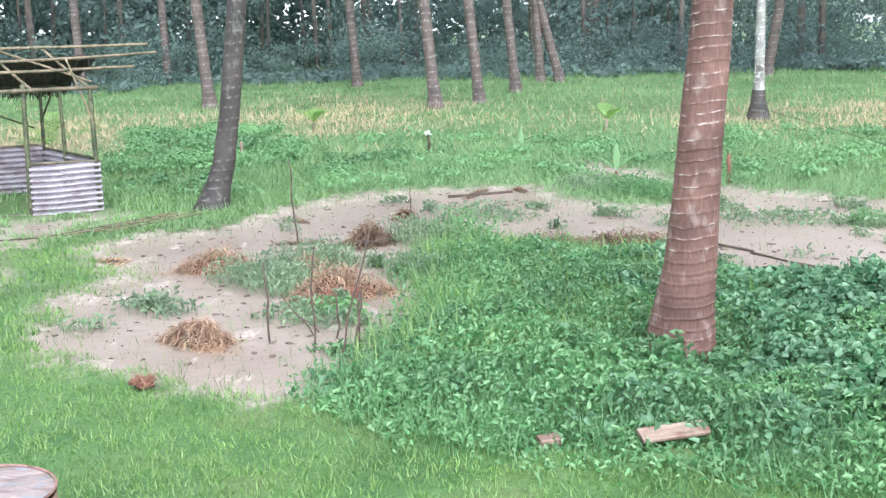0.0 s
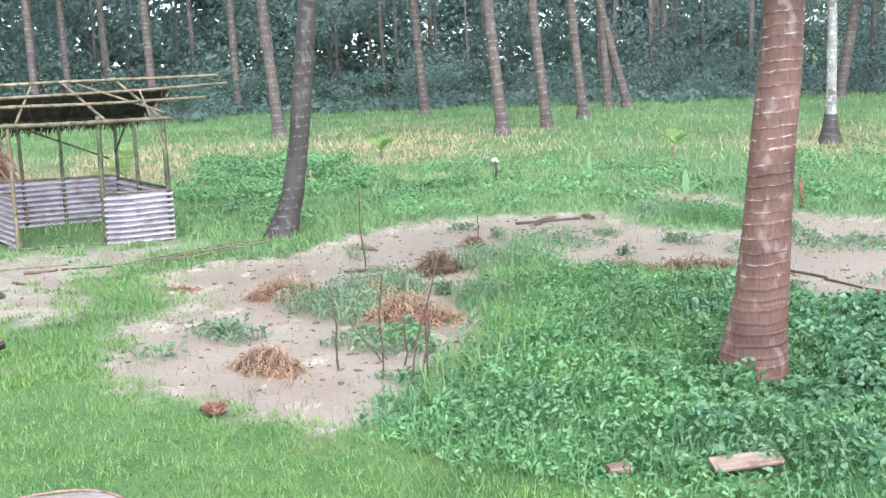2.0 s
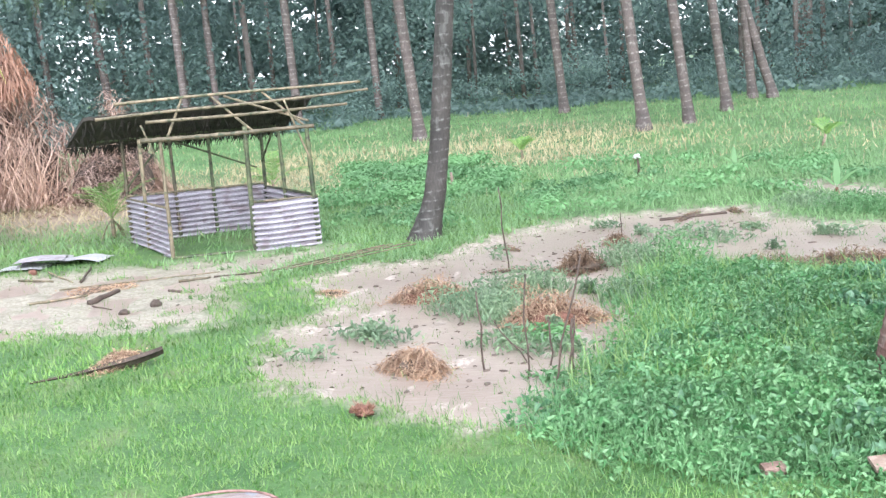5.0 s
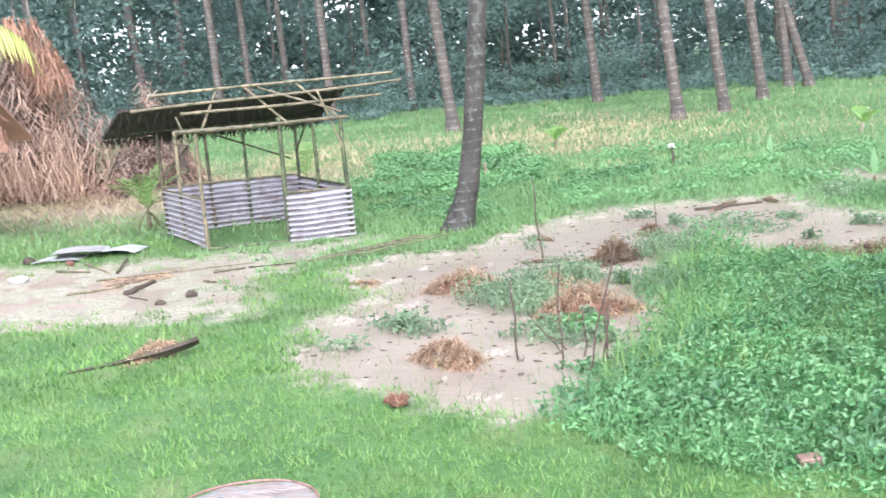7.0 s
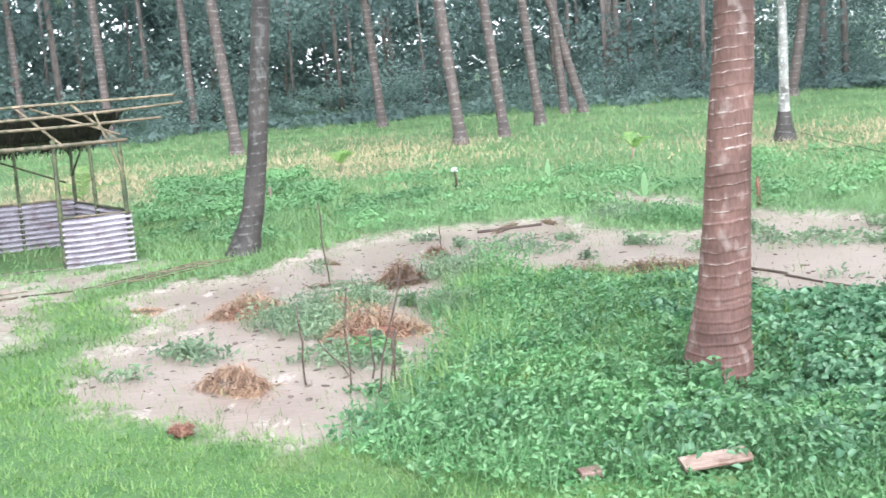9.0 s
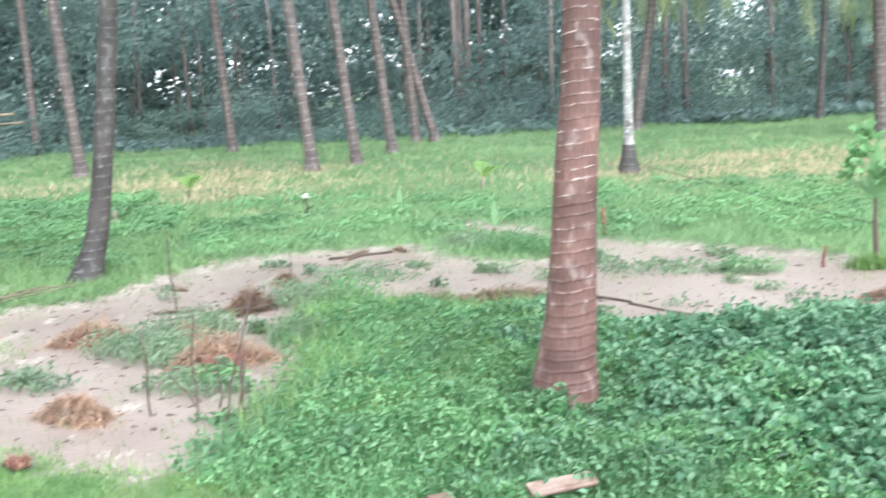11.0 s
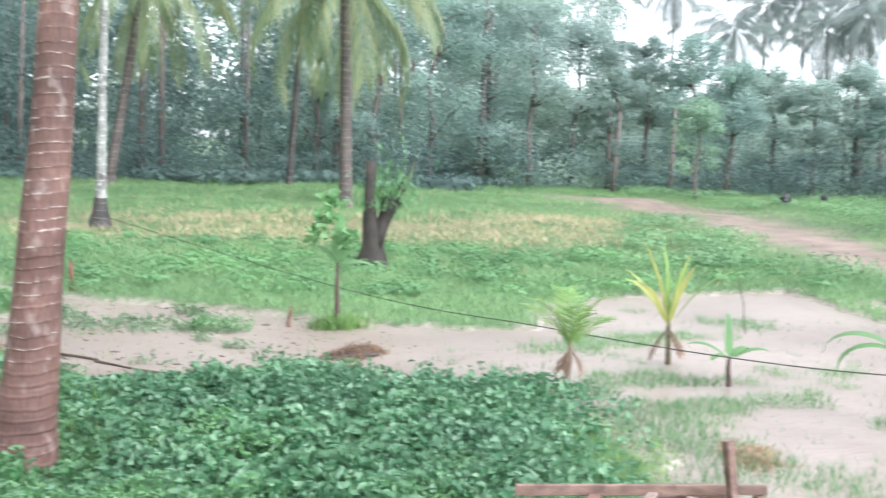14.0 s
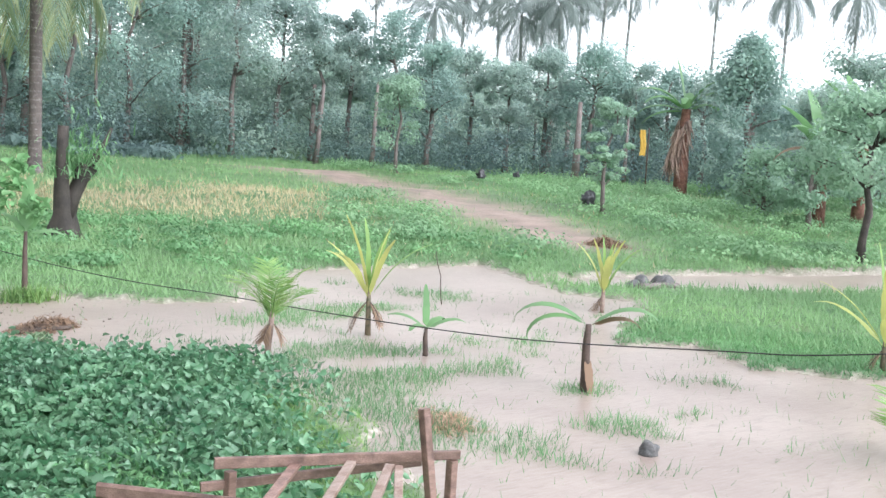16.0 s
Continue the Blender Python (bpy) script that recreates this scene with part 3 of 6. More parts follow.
def weed_object(name, label, n_clumps, n, az0, az1, r0, r1, high, size, mat, seed, keep=None, wide=0.5):
    x, y = scatter(n_clumps, az0, az1, r0, r1, seed, 1.5)
    ok, z, bare = dry_places(x, y, 0.1)
    ok &= bare < 0.08
    ok &= waves(x, y, 3.5, seed) > -0.25
    if keep is not None:
        ok &= keep(x, y)
    h = high * np.random.default_rng(seed + 2).uniform(0.35, 1.0, n_clumps)
    x, y, z, h = x[ok], y[ok], z[ok], h[ok]
    c, way = clumps_out(n, x, y, z + h * 0.55, (wide, wide, high * 0.45), seed + 1, 0.4)
    return solo(name, kite_mesh(name, c, size * 1.1, mat, seed, facing=way), label, "weeds", kind="stuff")


weed_object("weeds", "leafy green weeds on the bank of the flood", 420, 30000, -24, 50, 19.0, 27, 0.32, 0.07, WEED, 41, keep=lambda x, y: depth_in(SHED_PLAN, x, y) < -0.6)
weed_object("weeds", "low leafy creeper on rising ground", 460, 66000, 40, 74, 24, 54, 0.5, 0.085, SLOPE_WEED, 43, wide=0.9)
weed_object("weeds", "brambly weeds behind the shed", 150, 18000, -19, -7, 23, 30, 0.42, 0.07, WEED, 45, keep=lambda x, y: depth_in(SHED_PLAN, x, y) < -0.6)
weed_object("weeds", "undergrowth at the edge of the woods", 300, 16000, -34, 34, 49, 55, 0.7, 0.22, FOREST, 47, wide=0.9)

# sparse grass that stands in the flood water
gx, gy = scatter(420000, 28, 72, 5.0, 19, 51, 1.5)
_, _, _, gf, _ = shape(gx, gy)
gn = 0.75 * waves(gx, gy, 2.2, 52) + 0.5 * waves(gx, gy, 0.6, 53) - 0.7
for cx, cy, sx, sy, k in ((8.3, 9.9, 1.3, 0.6, 1.5), (9.9, 12.0, 1.6, 0.5, 1.4), (8.6, 8.6, 1.2, 0.35, 0.9), (9.45, 7.2, 0.55, 0.3, 1.2), (7.2, 8.0, 0.9, 0.8, 1.7), (6.8, 6.6, 0.8, 0.7, 1.5), (12.8, 12.6, 1.0, 0.5, 1.0), (10.8, 9.3, 1.2, 0.5, 0.6), (8.6, 6.2, 0.6, 0.4, 0.7)):
    gn = gn + (k + 0.3) * np.exp(-(((gx - cx) / sx) ** 2 + ((gy - cy) / sy) ** 2))
gk = (gf > -0.1) & (np.random.default_rng(54).uniform(0, 1, len(gx)) < np.clip(gn * 1.1 + 0.16 + 0.3 * waves(gx, gy, 1.6, 56), 0.012, 1.0))
solo("flooded_grass", welded("flooded_grass", strips_of(gx[gk], gy[gk], np.full(gk.sum(), -0.06), 0.15, 0.013, 1.3, 2, seed=55), WEED), "thin green grass standing in the flood water", "grass", kind="stuff")
gx, gy = scatter(190000, -44, 26, 8.0, 19, 61, 1.4)
_, _, _, gf, gl = shape(gx, gy)
gn = waves(gx, gy, 1.4, 62) + 0.6 * waves(gx, gy, 0.4, 63) - 0.95
near_edge = np.exp(-np.maximum(np.maximum(gf, gl), 0.0) / 0.4) * (0.6 + 0.6 * waves(gx, gy, 0.8, 66))
gk = ((gf > -0.1) | (gl > 0)) & (np.random.default_rng(64).uniform(0, 1, len(gx)) < np.clip(np.maximum(gn * 0.9 + 0.25, near_edge), 0.05, 1))
solo("flooded_grass", welded("flooded_grass", strips_of(gx[gk], gy[gk], np.full(gk.sum(), -0.04), 0.12, 0.009, 1.2, 2, seed=65), LAWN), "drowned weeds standing in silty water", "grass", kind="stuff")

# ---- the bed of creeping vines ----
vine_bed = thing("vine_bed", "dense bed of green creeping vines beside the flood", "vines")


def vine_places(n, seed):
    r = np.random.default_rng(seed)
    x, y = r.uniform(-1.3, 7.6, n), r.uniform(5.4, 14.0, n)
    d = depth_in(VINES, x, y) + 0.16 * waves(x, y, 0.6, 71) + (0.14 + 0.22 * smooth(3.8, 5.5, x)) * r.normal(0, 1, n)
    ok = d > 0
    x, y, d = x[ok], y[ok], d[ok]
    top = (0.07 + 0.15 * smooth(0, 0.9, d)) * (1 + 0.5 * waves(x, y, 0.9, 72))
    top = top * (1 - 0.85 * np.exp(-(((x - 1.95) / 0.42) ** 2 + ((y - 8.25) / 0.75) ** 2)))
    top = top * (1 - 0.85 * np.exp(-(((x - 1.34) / 0.3) ** 2 + ((y - 6.65) / 0.22) ** 2))) * (1 - 0.85 * np.exp(-(((x - 0.59) / 0.16) ** 2 + ((y - 6.7) / 0.2) ** 2)))
    return x, y, d, top, r


x, y, d, top, r = vine_places(125000, 73)
zz = np.maximum(0.03, top * (1 - 0.75 * r.uniform(0, 1, len(x)) ** 2.2)) + 0.03
young = (waves(x, y, 2.0, 74) + 1.6 * smooth(3.2, 1.2, x) + 0.5 * smooth(7.4, 6.4, y) - 0.45 * smooth(2.5, 4.5, x) + 0.5 * r.normal(0, 1, len(x)) * 0.6) > 0.55
P = np.stack([x, y, zz], 1)
tagged(part("foliage", leaf_mesh("vine_leaves", P[~young], 0.072, VINE, seed=75, flat=0.45, aspect=0.75), vine_bed, "dark green heart-shaped leaves"), kind="stuff")
tagged(part("foliage", leaf_mesh("young_vine_leaves", P[young], 0.048, VINE_YOUNG, seed=76, flat=0.35, aspect=0.55), vine_bed, "bright green young leaves"), kind="stuff")
r = np.random.default_rng(83)
n = 1500
a, q = r.uniform(0, 6.283, n), r.uniform(0.22, 0.62, n)
P = np.stack([1.8 + q * np.cos(a), 8.2 + q * np.sin(a) * 0.9, 0.08 + r.uniform(0, 1, n) * (0.62 - q) * 0.7], 1)
P = P[(P[:, 0] < 1.72) | (P[:, 2] < 0.13)]
tagged(part("foliage", leaf_mesh("vine_leaves", P, 0.062, VINE_YOUNG, seed=84, flat=0.5, aspect=0.8), vine_bed, "bright vine leaves round the palm's foot"), kind="stuff")
x, y, d, top, r = vine_places(100000, 77)
k = ((waves(x, y, 2.4, 78) + 1.3 * smooth(3.2, 1.0, x)) > 0.3) & (np.hypot(x - 1.95, (y - 8.2) * 0.8) > 0.5) & (np.hypot(x - 1.34, (y - 6.6) * 1.2) > 0.36) & (np.hypot(x - 0.59, y - 6.65) > 0.2)
tagged(part("grass", welded("vine_grass", strips_of(x[k], y[k], np.zeros(k.sum()), 0.25, 0.009, 1.1, 3, seed=79), WEED), vine_bed, "grass blades grown through the vines"), kind="stuff")
k &= (y > 8.6 + 0.5 * waves(x, y, 1.2, 80)) & (x < 2.9) & (r.uniform(0, 1, len(x)) < np.clip(0.4 + 0.6 * waves(x, y, 0.7, 81), 0.05, 0.9))
tagged(part("grass", welded("vine_grass", strips_of(x[k], y[k], np.zeros(k.sum()), 0.32, 0.012, 1.0, 3, seed=82), LAWN_TUFT), vine_bed, "pale green grass standing over the vines"), kind="stuff")
one_leaf = [leaf_mesh("leaf", np.zeros((1, 3)), 0.07, VINE, seed=s, flat=0.7, aspect=0.65) for s in (3, 8)]
r = np.random.default_rng(81)
lx, ly = r.uniform(0.3, 6.0, 900), r.uniform(6.0, 8.2, 900)
ok = depth_in(VINES, lx, ly) > 0.05
for i, (px, py) in enumerate(list(zip(lx[ok], ly[ok]))[:240]):
    leaf = part("leaf", one_leaf[i % 2], vine_bed)
    leaf.matrix_basis = pose(px, py, 0.20 + 0.05 * float(waves(np.array([px]), np.array([py]), 0.9, 72)[0]), r.uniform(-40, 40), r.uniform(-40, 40), r.uniform(0, 360))

# ---- palms ----


def trunk_mesh(name, path, mat, ring=0.15, seg=16, seed=0, ridge=0.03, steps=5, plain=0.0):
    """A palm trunk along path [(x, y, z, radius)], with its ring scars."""
    r = np.random.default_rng(seed)
    P = np.array(path, float)
    zs = [P[0, 2]]
    marks = [0.0]
    while zs[-1] < P[-1, 2] - 1e-6:
        gap = ring * r.uniform(0.75, 1.25)
        for k in range(1, steps + 1):
            zs.append(zs[-1] + gap / steps)
            marks.append(1.0 if k == steps else 0.0)
    zs, marks = np.minimum(np.array(zs), P[-1, 2]), np.array(marks)
    # smooth the path through its knots
    def knot(col):
        raw = np.interp(zs, P[:, 2], P[:, col])
        for _ in range(2 * steps):
            raw[1:-1] = 0.25 * raw[:-2] + 0.5 * raw[1:-1] + 0.25 * raw[2:]
        return raw
    x, y, rad = knot(0), knot(1), knot(3)
    verts, scar = [], []
    tilt = r.uniform(-1, 1, len(zs))
    for i, z in enumerate(zs):
        for k in range(seg):
            a = 6.28318 * k / seg
            q = rad[i] * (1 + ridge * marks[i] + 0.03 * noise.noise(Vector((math.cos(a) * 2, math.sin(a) * 2, z * 3 + seed))))
            verts.append((x[i] + q * math.cos(a), y[i] + q * math.sin(a), z + 0.02 * math.sin(a + tilt[i] * 0.3 + z) + 0.012 * noise.noise(Vector((math.cos(a) * 3, math.sin(a) * 3, z * 7 + seed)))))
            scar.append(marks[i] * min(1.0, max(0.05, (z - plain) / 0.25)) if plain else marks[i])
    faces = [(i * seg + k, i * seg + (k + 1) % seg, (i + 1) * seg + (k + 1) % seg, (i + 1) * seg + k) for i in range(len(zs) - 1) for k in range(seg)]
    faces.append(tuple(range((len(zs) - 1) * seg, len(zs) * seg)))
    me = mesh_of(name, verts, faces, mat)
    me.attributes.new("scar", "FLOAT", "POINT").data.foreach_set("value", np.array(scar, np.float32))
    return me


def frond_strips(root, az, lift, length, droop, leaflet, pairs=26, seed=0, hang=0.5, broad=1.0):
    """One pinnate frond: the strips of its leaflets, and the points of its midrib."""
    r = np.random.default_rng(seed)
    out = []
    pts = []
    e = lift
    p = Vector(root)
    n = pairs + 4
    step = length / n
    side = Vector((math.cos(az), -math.sin(az), 0))
    for i in range(n):
        d = Vector((math.sin(az) * math.cos(e), math.cos(az) * math.cos(e), math.sin(e)))
        pts.append(p.copy())
        s = i / n
        if s > 0.12:
            L = leaflet * (0.35 + 1.0 * math.sin(min(1.0, (s - 0.08) * 1.25) * 2.6)) * r.uniform(0.8, 1.15)
            for sg in (-1, 1):
                q = (side * sg * 0.8 + d * 0.75 + Vector((0, 0, -hang + r.uniform(-0.15, 0.15)))).normalized()
                tip = p + q * L + Vector((0, 0, -hang * L * 0.35))
                mid = p + q * L * 0.5
                w = d * (0.028 * broad * leaflet / 0.5)
                out.append([[p - w * 0.5, p + w * 0.5], [mid - w, mid + w], [tip - w * 0.15, tip + w * 0.15]])
        p = p + d * step
        e -= droop / n * (0.5 + s)
    return np.array([[[tuple(v) for v in row] for row in st] for st in out]), pts


def crown_mesh(name, mat, fronds, length, leaflet, seed, lifts=(1.2, -0.5), pairs=24, hang=0.5, broad=1.0):
    r = np.random.default_rng(seed)
    strips = []
    for k in range(fronds):
        az = k * 2.39996 + r.uniform(-0.2, 0.2)
        lift = lifts[0] + (lifts[1] - lifts[0]) * (k + 0.5) / fronds
        s, pts = frond_strips((0, 0, 0), az, lift, length * r.uniform(0.85, 1.1), 1.5 + 0.5 * r.uniform(), leaflet, pairs, seed * 50 + k, hang, broad)
        strips.append(s)
        rib = []
        for i, p in enumerate(pts[::4] + [pts[-1]]):
            w = 0.035 * (1 - i / 9.0) + 0.006
            side = Vector((math.cos(az), -math.sin(az), 0)) * w
            rib.append([tuple(p - side), tuple(p + side)])
        while len(rib) >= 3:
            strips.append(np.array([rib[:3]]))
            rib = rib[2:]
    return welded(name, np.concatenate(strips), mat)


CROWNS = [crown_mesh("crown", FROND, 20, 4.6, 0.75, s, (1.1, -0.75), 26, 0.8) for s in (1, 2)]
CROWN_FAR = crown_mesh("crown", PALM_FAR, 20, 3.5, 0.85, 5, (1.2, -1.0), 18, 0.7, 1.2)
CROWN_GOLD = crown_mesh("crown", leafy("ageing_palm_leaflets", (0.15, 0.235, 0.14), (0.30, 0.325, 0.18), 0.55, 0.35, 0.5, 0.3), 17, 5.0, 0.85, 4, (1.0, -0.7), 34, 0.75, 1.2)


def palm(label, path, mat, crown=None, ring=0.16, seg=14, seed=0, group="coconut palms in the field", steps=4, plain=0.0):
    base = Vector(path[0][:3])
    t = thing("coconut_palm", label, "palm tree", group, m=Matrix.Translation(base))
    local = [(x - base.x, y - base.y, z - base.z, q) for x, y, z, q in path]
    part("trunk", trunk_mesh("trunk", local, mat, ring, seg, seed, steps=steps, plain=plain), t)
    if crown:
        c = part("crown", crown, t)
        c.matrix_basis = pose(*local[-1][:3], 0, 0, seed * 47)
    return t


near_palm = palm("thick reddish-brown ringed coconut palm trunk among vines",
                 [(1.76, 8.79, -0.1, 0.30), (1.775, 8.79, 0.12, 0.265), (1.805, 8.78, 0.45, 0.228), (1.85, 8.78, 0.77, 0.196), (1.88, 8.77, 1.2, 0.176), (1.91, 8.76, 1.7, 0.166), (1.965, 8.755, 2.3, 0.156), (2.0, 8.745, 2.93, 0.143), (2.03, 8.74, 3.6, 0.137), (2.1, 8.72, 6.0, 0.13), (2.2, 8.7, 9.5, 0.12)],
                 BARK_NEAR, CROWNS[0], 0.088, 44, 3, "", 8, 0.75)
part("root", lump("root", (0.17, 0.12, 0.16), BARK_DARK, 17, rough=0.6), near_palm, "dark knotted root at the foot").matrix_basis = pose(-0.24, -0.28, 0.02)
palm("dark wet coconut palm with a curved leaning trunk", [(-3.44, 17.57, -0.1, 0.32), (-3.42, 17.57, 0.05, 0.275), (-3.32, 17.59, 0.35, 0.205), (-3.21, 17.61, 0.67, 0.172), (-3.07, 17.63, 1.5, 0.152), (-2.94, 17.65, 2.55, 0.145), (-2.8, 17.68, 3.75, 0.13), (-2.6, 17.7, 6.5, 0.125), (-2.5, 17.7, 10.0, 0.12)],
     BARK_DARK, CROWNS[1], 0.14, 20, 4, "", 4)
# palm with a pale lichen-covered trunk and a dark foot: two bark zones are two parts
wp = palm("pale lichen-spotted coconut palm with a dark foot", [(7.87, 29.57, 0.9, 0.15), (7.88, 29.57, 1.27, 0.125), (7.9, 29.57, 3.9, 0.105), (7.95, 29.6, 7.0, 0.10), (8.0, 29.6, 9.6, 0.10)], BARK_WHITE, CROWNS[0], 0.2, 14, 5, "")
part("root_foot", trunk_mesh("root_foot", [(-0.01, 0, -0.85, 0.33), (0, 0, -0.6, 0.28), (0, 0, -0.3, 0.2), (0, 0, 0.03, 0.155)], BARK_DARK, 0.2, 14, 6), wp, "dark mossy root swelling")


def far_palm(x, y, top_x, top_y, top_z, base_w, up_w, seed, height=11.0, crown=None, mat=None, label="tall grey-brown coconut palm at the far side of the field"):
    g = ground_z(x, y)
    k = (height - g) / (top_z - g)
    ends = (x + (top_x - x) * k, y + (top_y - y) * k)
    path = [(x, y, g - 0.1, base_w), (x + (top_x - x) * 0.05, y, g + 0.35, base_w * 0.72), (x + (top_x - x) * 0.2, y + (top_y - y) * 0.2, g + 0.2 * (top_z - g), up_w * 1.05),
            (top_x, top_y, top_z, up_w), (ends[0], ends[1], height, up_w * 0.9)]
    return palm(label, path, mat or BARK_FAR, crown, 0.22, 10, seed, steps=3)


for i, (x, y, tx, ty, tz, bw, uw) in enumerate([
        (-0.10, 34.41, -0.45, 34.4, 4.63, 0.27, 0.155), (1.25, 36.81, 0.85, 36.78, 4.71, 0.25, 0.15), (2.59, 40.31, 2.2, 40.33, 4.86, 0.26, 0.15),
        (3.86, 45.53, 3.7, 45.54, 3.85, 0.25, 0.16), (4.59, 45.46, 3.45, 45.55, 5.1, 0.26, 0.16), (-3.10, 46.18, -3.4, 46.2, 5.53, 0.26, 0.16),
        (-7.25, 38.07, -7.6, 38.0, 5.26, 0.30, 0.17), (-14.6, 49.5, -14.75, 49.5, 5.6, 0.26, 0.18), (-19.6, 49.5, -19.7, 49.5, 5.6, 0.26, 0.17),
        (-24.5, 52.8, -24.9, 52.8, 5.9, 0.28, 0.19), (-18.9, 51.5, -19.0, 51.5, 5.6, 0.24, 0.15), (-11.4, 51.0, -11.5, 51.0, 5.5, 0.26, 0.16), (-28.0, 54.0, -28.3, 54.0, 6.0, 0.26, 0.17)]):
    far_palm(x, y, tx, ty, tz, bw, uw, 10 + i, crown=CROWNS[i % 2])
far_palm(17.32, 35.13, 17.21, 35.22, 7.22, 0.30, 0.19, 31, 7.9, CROWN_GOLD, label="coconut palm with yellowing drooping fronds")
far_palm(12.31, 45.1, 12.8, 45.0, 3.78, 0.28, 0.19, 32, 8.6, CROWN_GOLD, label="leaning coconut palm with long yellowing fronds")
far_palm(19.65, 45.07, 19.95, 44.94, 6.38, 0.20, 0.13, 33, 9.5, CROWNS[1], BARK_DARK, "slim dark palm at the edge of the woods")

# distant palms over the tree line: haze-grey leaflets, trunks in the pale bark
r = np.random.default_rng(91)
for i, (az, el) in enumerate([(44.2, 5.6), (45.6, 6.6), (47.2, 6.9), (48.3, 5.6), (49.3, 6.9), (50.1, 6.3), (51.1, 7.3), (52.2, 7.8), (53.4, 7.8), (57.3, 8.0), (60.5, 7.4), (38.3, 7.2), (63.5, 7.4), (41.4, 7.6)]):
    d = 86 + 10 * r.uniform(-1, 1)
    x, y = polar(az, d)
    h = 2.5 + d * math.tan(radians(el))
    lean = r.uniform(-0.8, 0.8)
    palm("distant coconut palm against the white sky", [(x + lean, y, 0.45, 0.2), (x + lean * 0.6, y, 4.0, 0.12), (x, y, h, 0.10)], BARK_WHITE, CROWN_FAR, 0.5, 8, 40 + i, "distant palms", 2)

# ---- the woods ----


def tree(label, x, y, high, crown_r, mat, seed, trunk_r=0.12, stem=0.45, leaf=0.24, n=2600, group="trees at the edge of the field", bark=None, squash=0.8, puff=0.55):
    """A broad-leaved tree: tapered trunk, limbs, and a crown of many leaves in uneven clumps."""
    r = np.random.default_rng(seed)
    g = ground_z(x, y)
    t = thing("tree", label, "tree", group, m=Matrix.Translation((x, y, g)))
    knots = [(0.06 * high * s * r.uniform(-1, 1), 0.06 * high * s * r.uniform(-1, 1), high * 0.9 * s) for s in (0, 0.15, 0.35, 0.6, 0.85, 1.0)]
    knots[0] = (0, 0, -0.1)
    part("trunk", tube("trunk", knots, [trunk_r * q for q in (1.5, 1.05, 0.9, 0.7, 0.4, 0.12)], bark or BARK_TREE, 9, 0.08, seed), t)
    centres = []
    for k in range(13):
        s = r.uniform(stem, 0.95)
        i = min(4, int(s * 5))
        p = Vector(knots[i]).lerp(Vector(knots[i + 1]), 0.5)
        a = k * 2.4 + r.uniform(-0.4, 0.4)
        reach = crown_r * r.uniform(0.55, 1.0) * (1.15 - 0.5 * s)
        q = Vector((p.x + reach * math.sin(a), p.y + reach * math.cos(a), min(high, p.z + reach * r.uniform(0.2, 0.8))))
        part("limb", tube("limb", [p, p.lerp(q, 0.5) + Vector((0, 0, 0.08 * reach)), q], [trunk_r * 0.4, trunk_r * 0.25, trunk_r * 0.08], bark or BARK_TREE, 6), t)
        centres += [q, p.lerp(q, 0.6)]
    centres += [Vector((r.uniform(-0.4, 0.4) * crown_r, r.uniform(-0.4, 0.4) * crown_r, high * r.uniform(0.75, 1.0))) for _ in range(4)]
    # smaller clumps fill the crown between the limbs
    lo = high * stem
    for _ in range(16):
        h = r.uniform(0, 1)
        q = crown_r * math.sqrt(max(0.05, 1 - (2 * h - 0.75) ** 2 * 0.75)) * math.sqrt(r.uniform(0.1, 1)) * 0.8
        a = r.uniform(0, 6.283)
        centres.append(Vector((q * math.sin(a), q * math.cos(a), lo + (high - lo) * h)))
    C = np.array([tuple(c) for c in centres])
    c, way = clumps_out(n, C[:, 0], C[:, 1], C[:, 2], (crown_r * puff, crown_r * puff, crown_r * puff * squash), seed + 1, 0.4, 0.3)
    part("crown", kite_mesh("crown", c, leaf, mat, seed, facing=way), t)
    return t


# dark closed wood behind the field
def wood_mass(name, label, n_clumps, n, az0, az1, r0, r1, z0, z1, leaf, mat, seed, spread=(1.5, 1.5, 1.1), gap=-0.35):
    x, y = scatter(n_clumps, az0, az1, r0, r1, seed)
    r = np.random.default_rng(seed + 1)
    z = 0.6 + z0 + (z1 - z0) * r.uniform(0, 1, n_clumps) ** 1.1
    ok = waves(x, z * 2.2, 6.0, seed + 2) > gap
    c, way = clumps_out(n, x[ok], y[ok], z[ok], spread, seed + 3, 0.45, 0.3)
    up_only = c[:, 2] > 0.4
    return solo(name, kite_mesh(name, c[up_only], leaf, mat, seed, facing=way[up_only]), label, "woods", kind="stuff")


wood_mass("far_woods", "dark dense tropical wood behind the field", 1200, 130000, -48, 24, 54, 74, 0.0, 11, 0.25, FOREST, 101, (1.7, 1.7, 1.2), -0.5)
# leaf layer that closes sky gaps where the wood lies in shade
wood_mass("far_woods", "back layer of leaves for the deep shade inside the dark wood", 1100, 66000, -60, 12, 78, 96, 0.0, 13, 0.75, FOREST, 103, (2.4, 2.4, 1.7), -1.1)
# pale leaf colour stands in for haze in the wood's depth
wood_mass("far_woods", "depth of the wood in leaves paled for haze", 380, 36000, 9, 36, 78, 96, 0.0, 12, 0.5, WOOD_RIGHT, 107, (2.2, 2.2, 1.6), -0.6)
# mostly unseen upper leaves, added to keep sky light off the wood
wood_mass("far_woods", "closed canopy added above the dark wood to darken it", 460, 25000, -60, 16, 62, 92, 6.0, 17, 0.75, FOREST, 105, (2.4, 2.4, 1.6), -0.7)
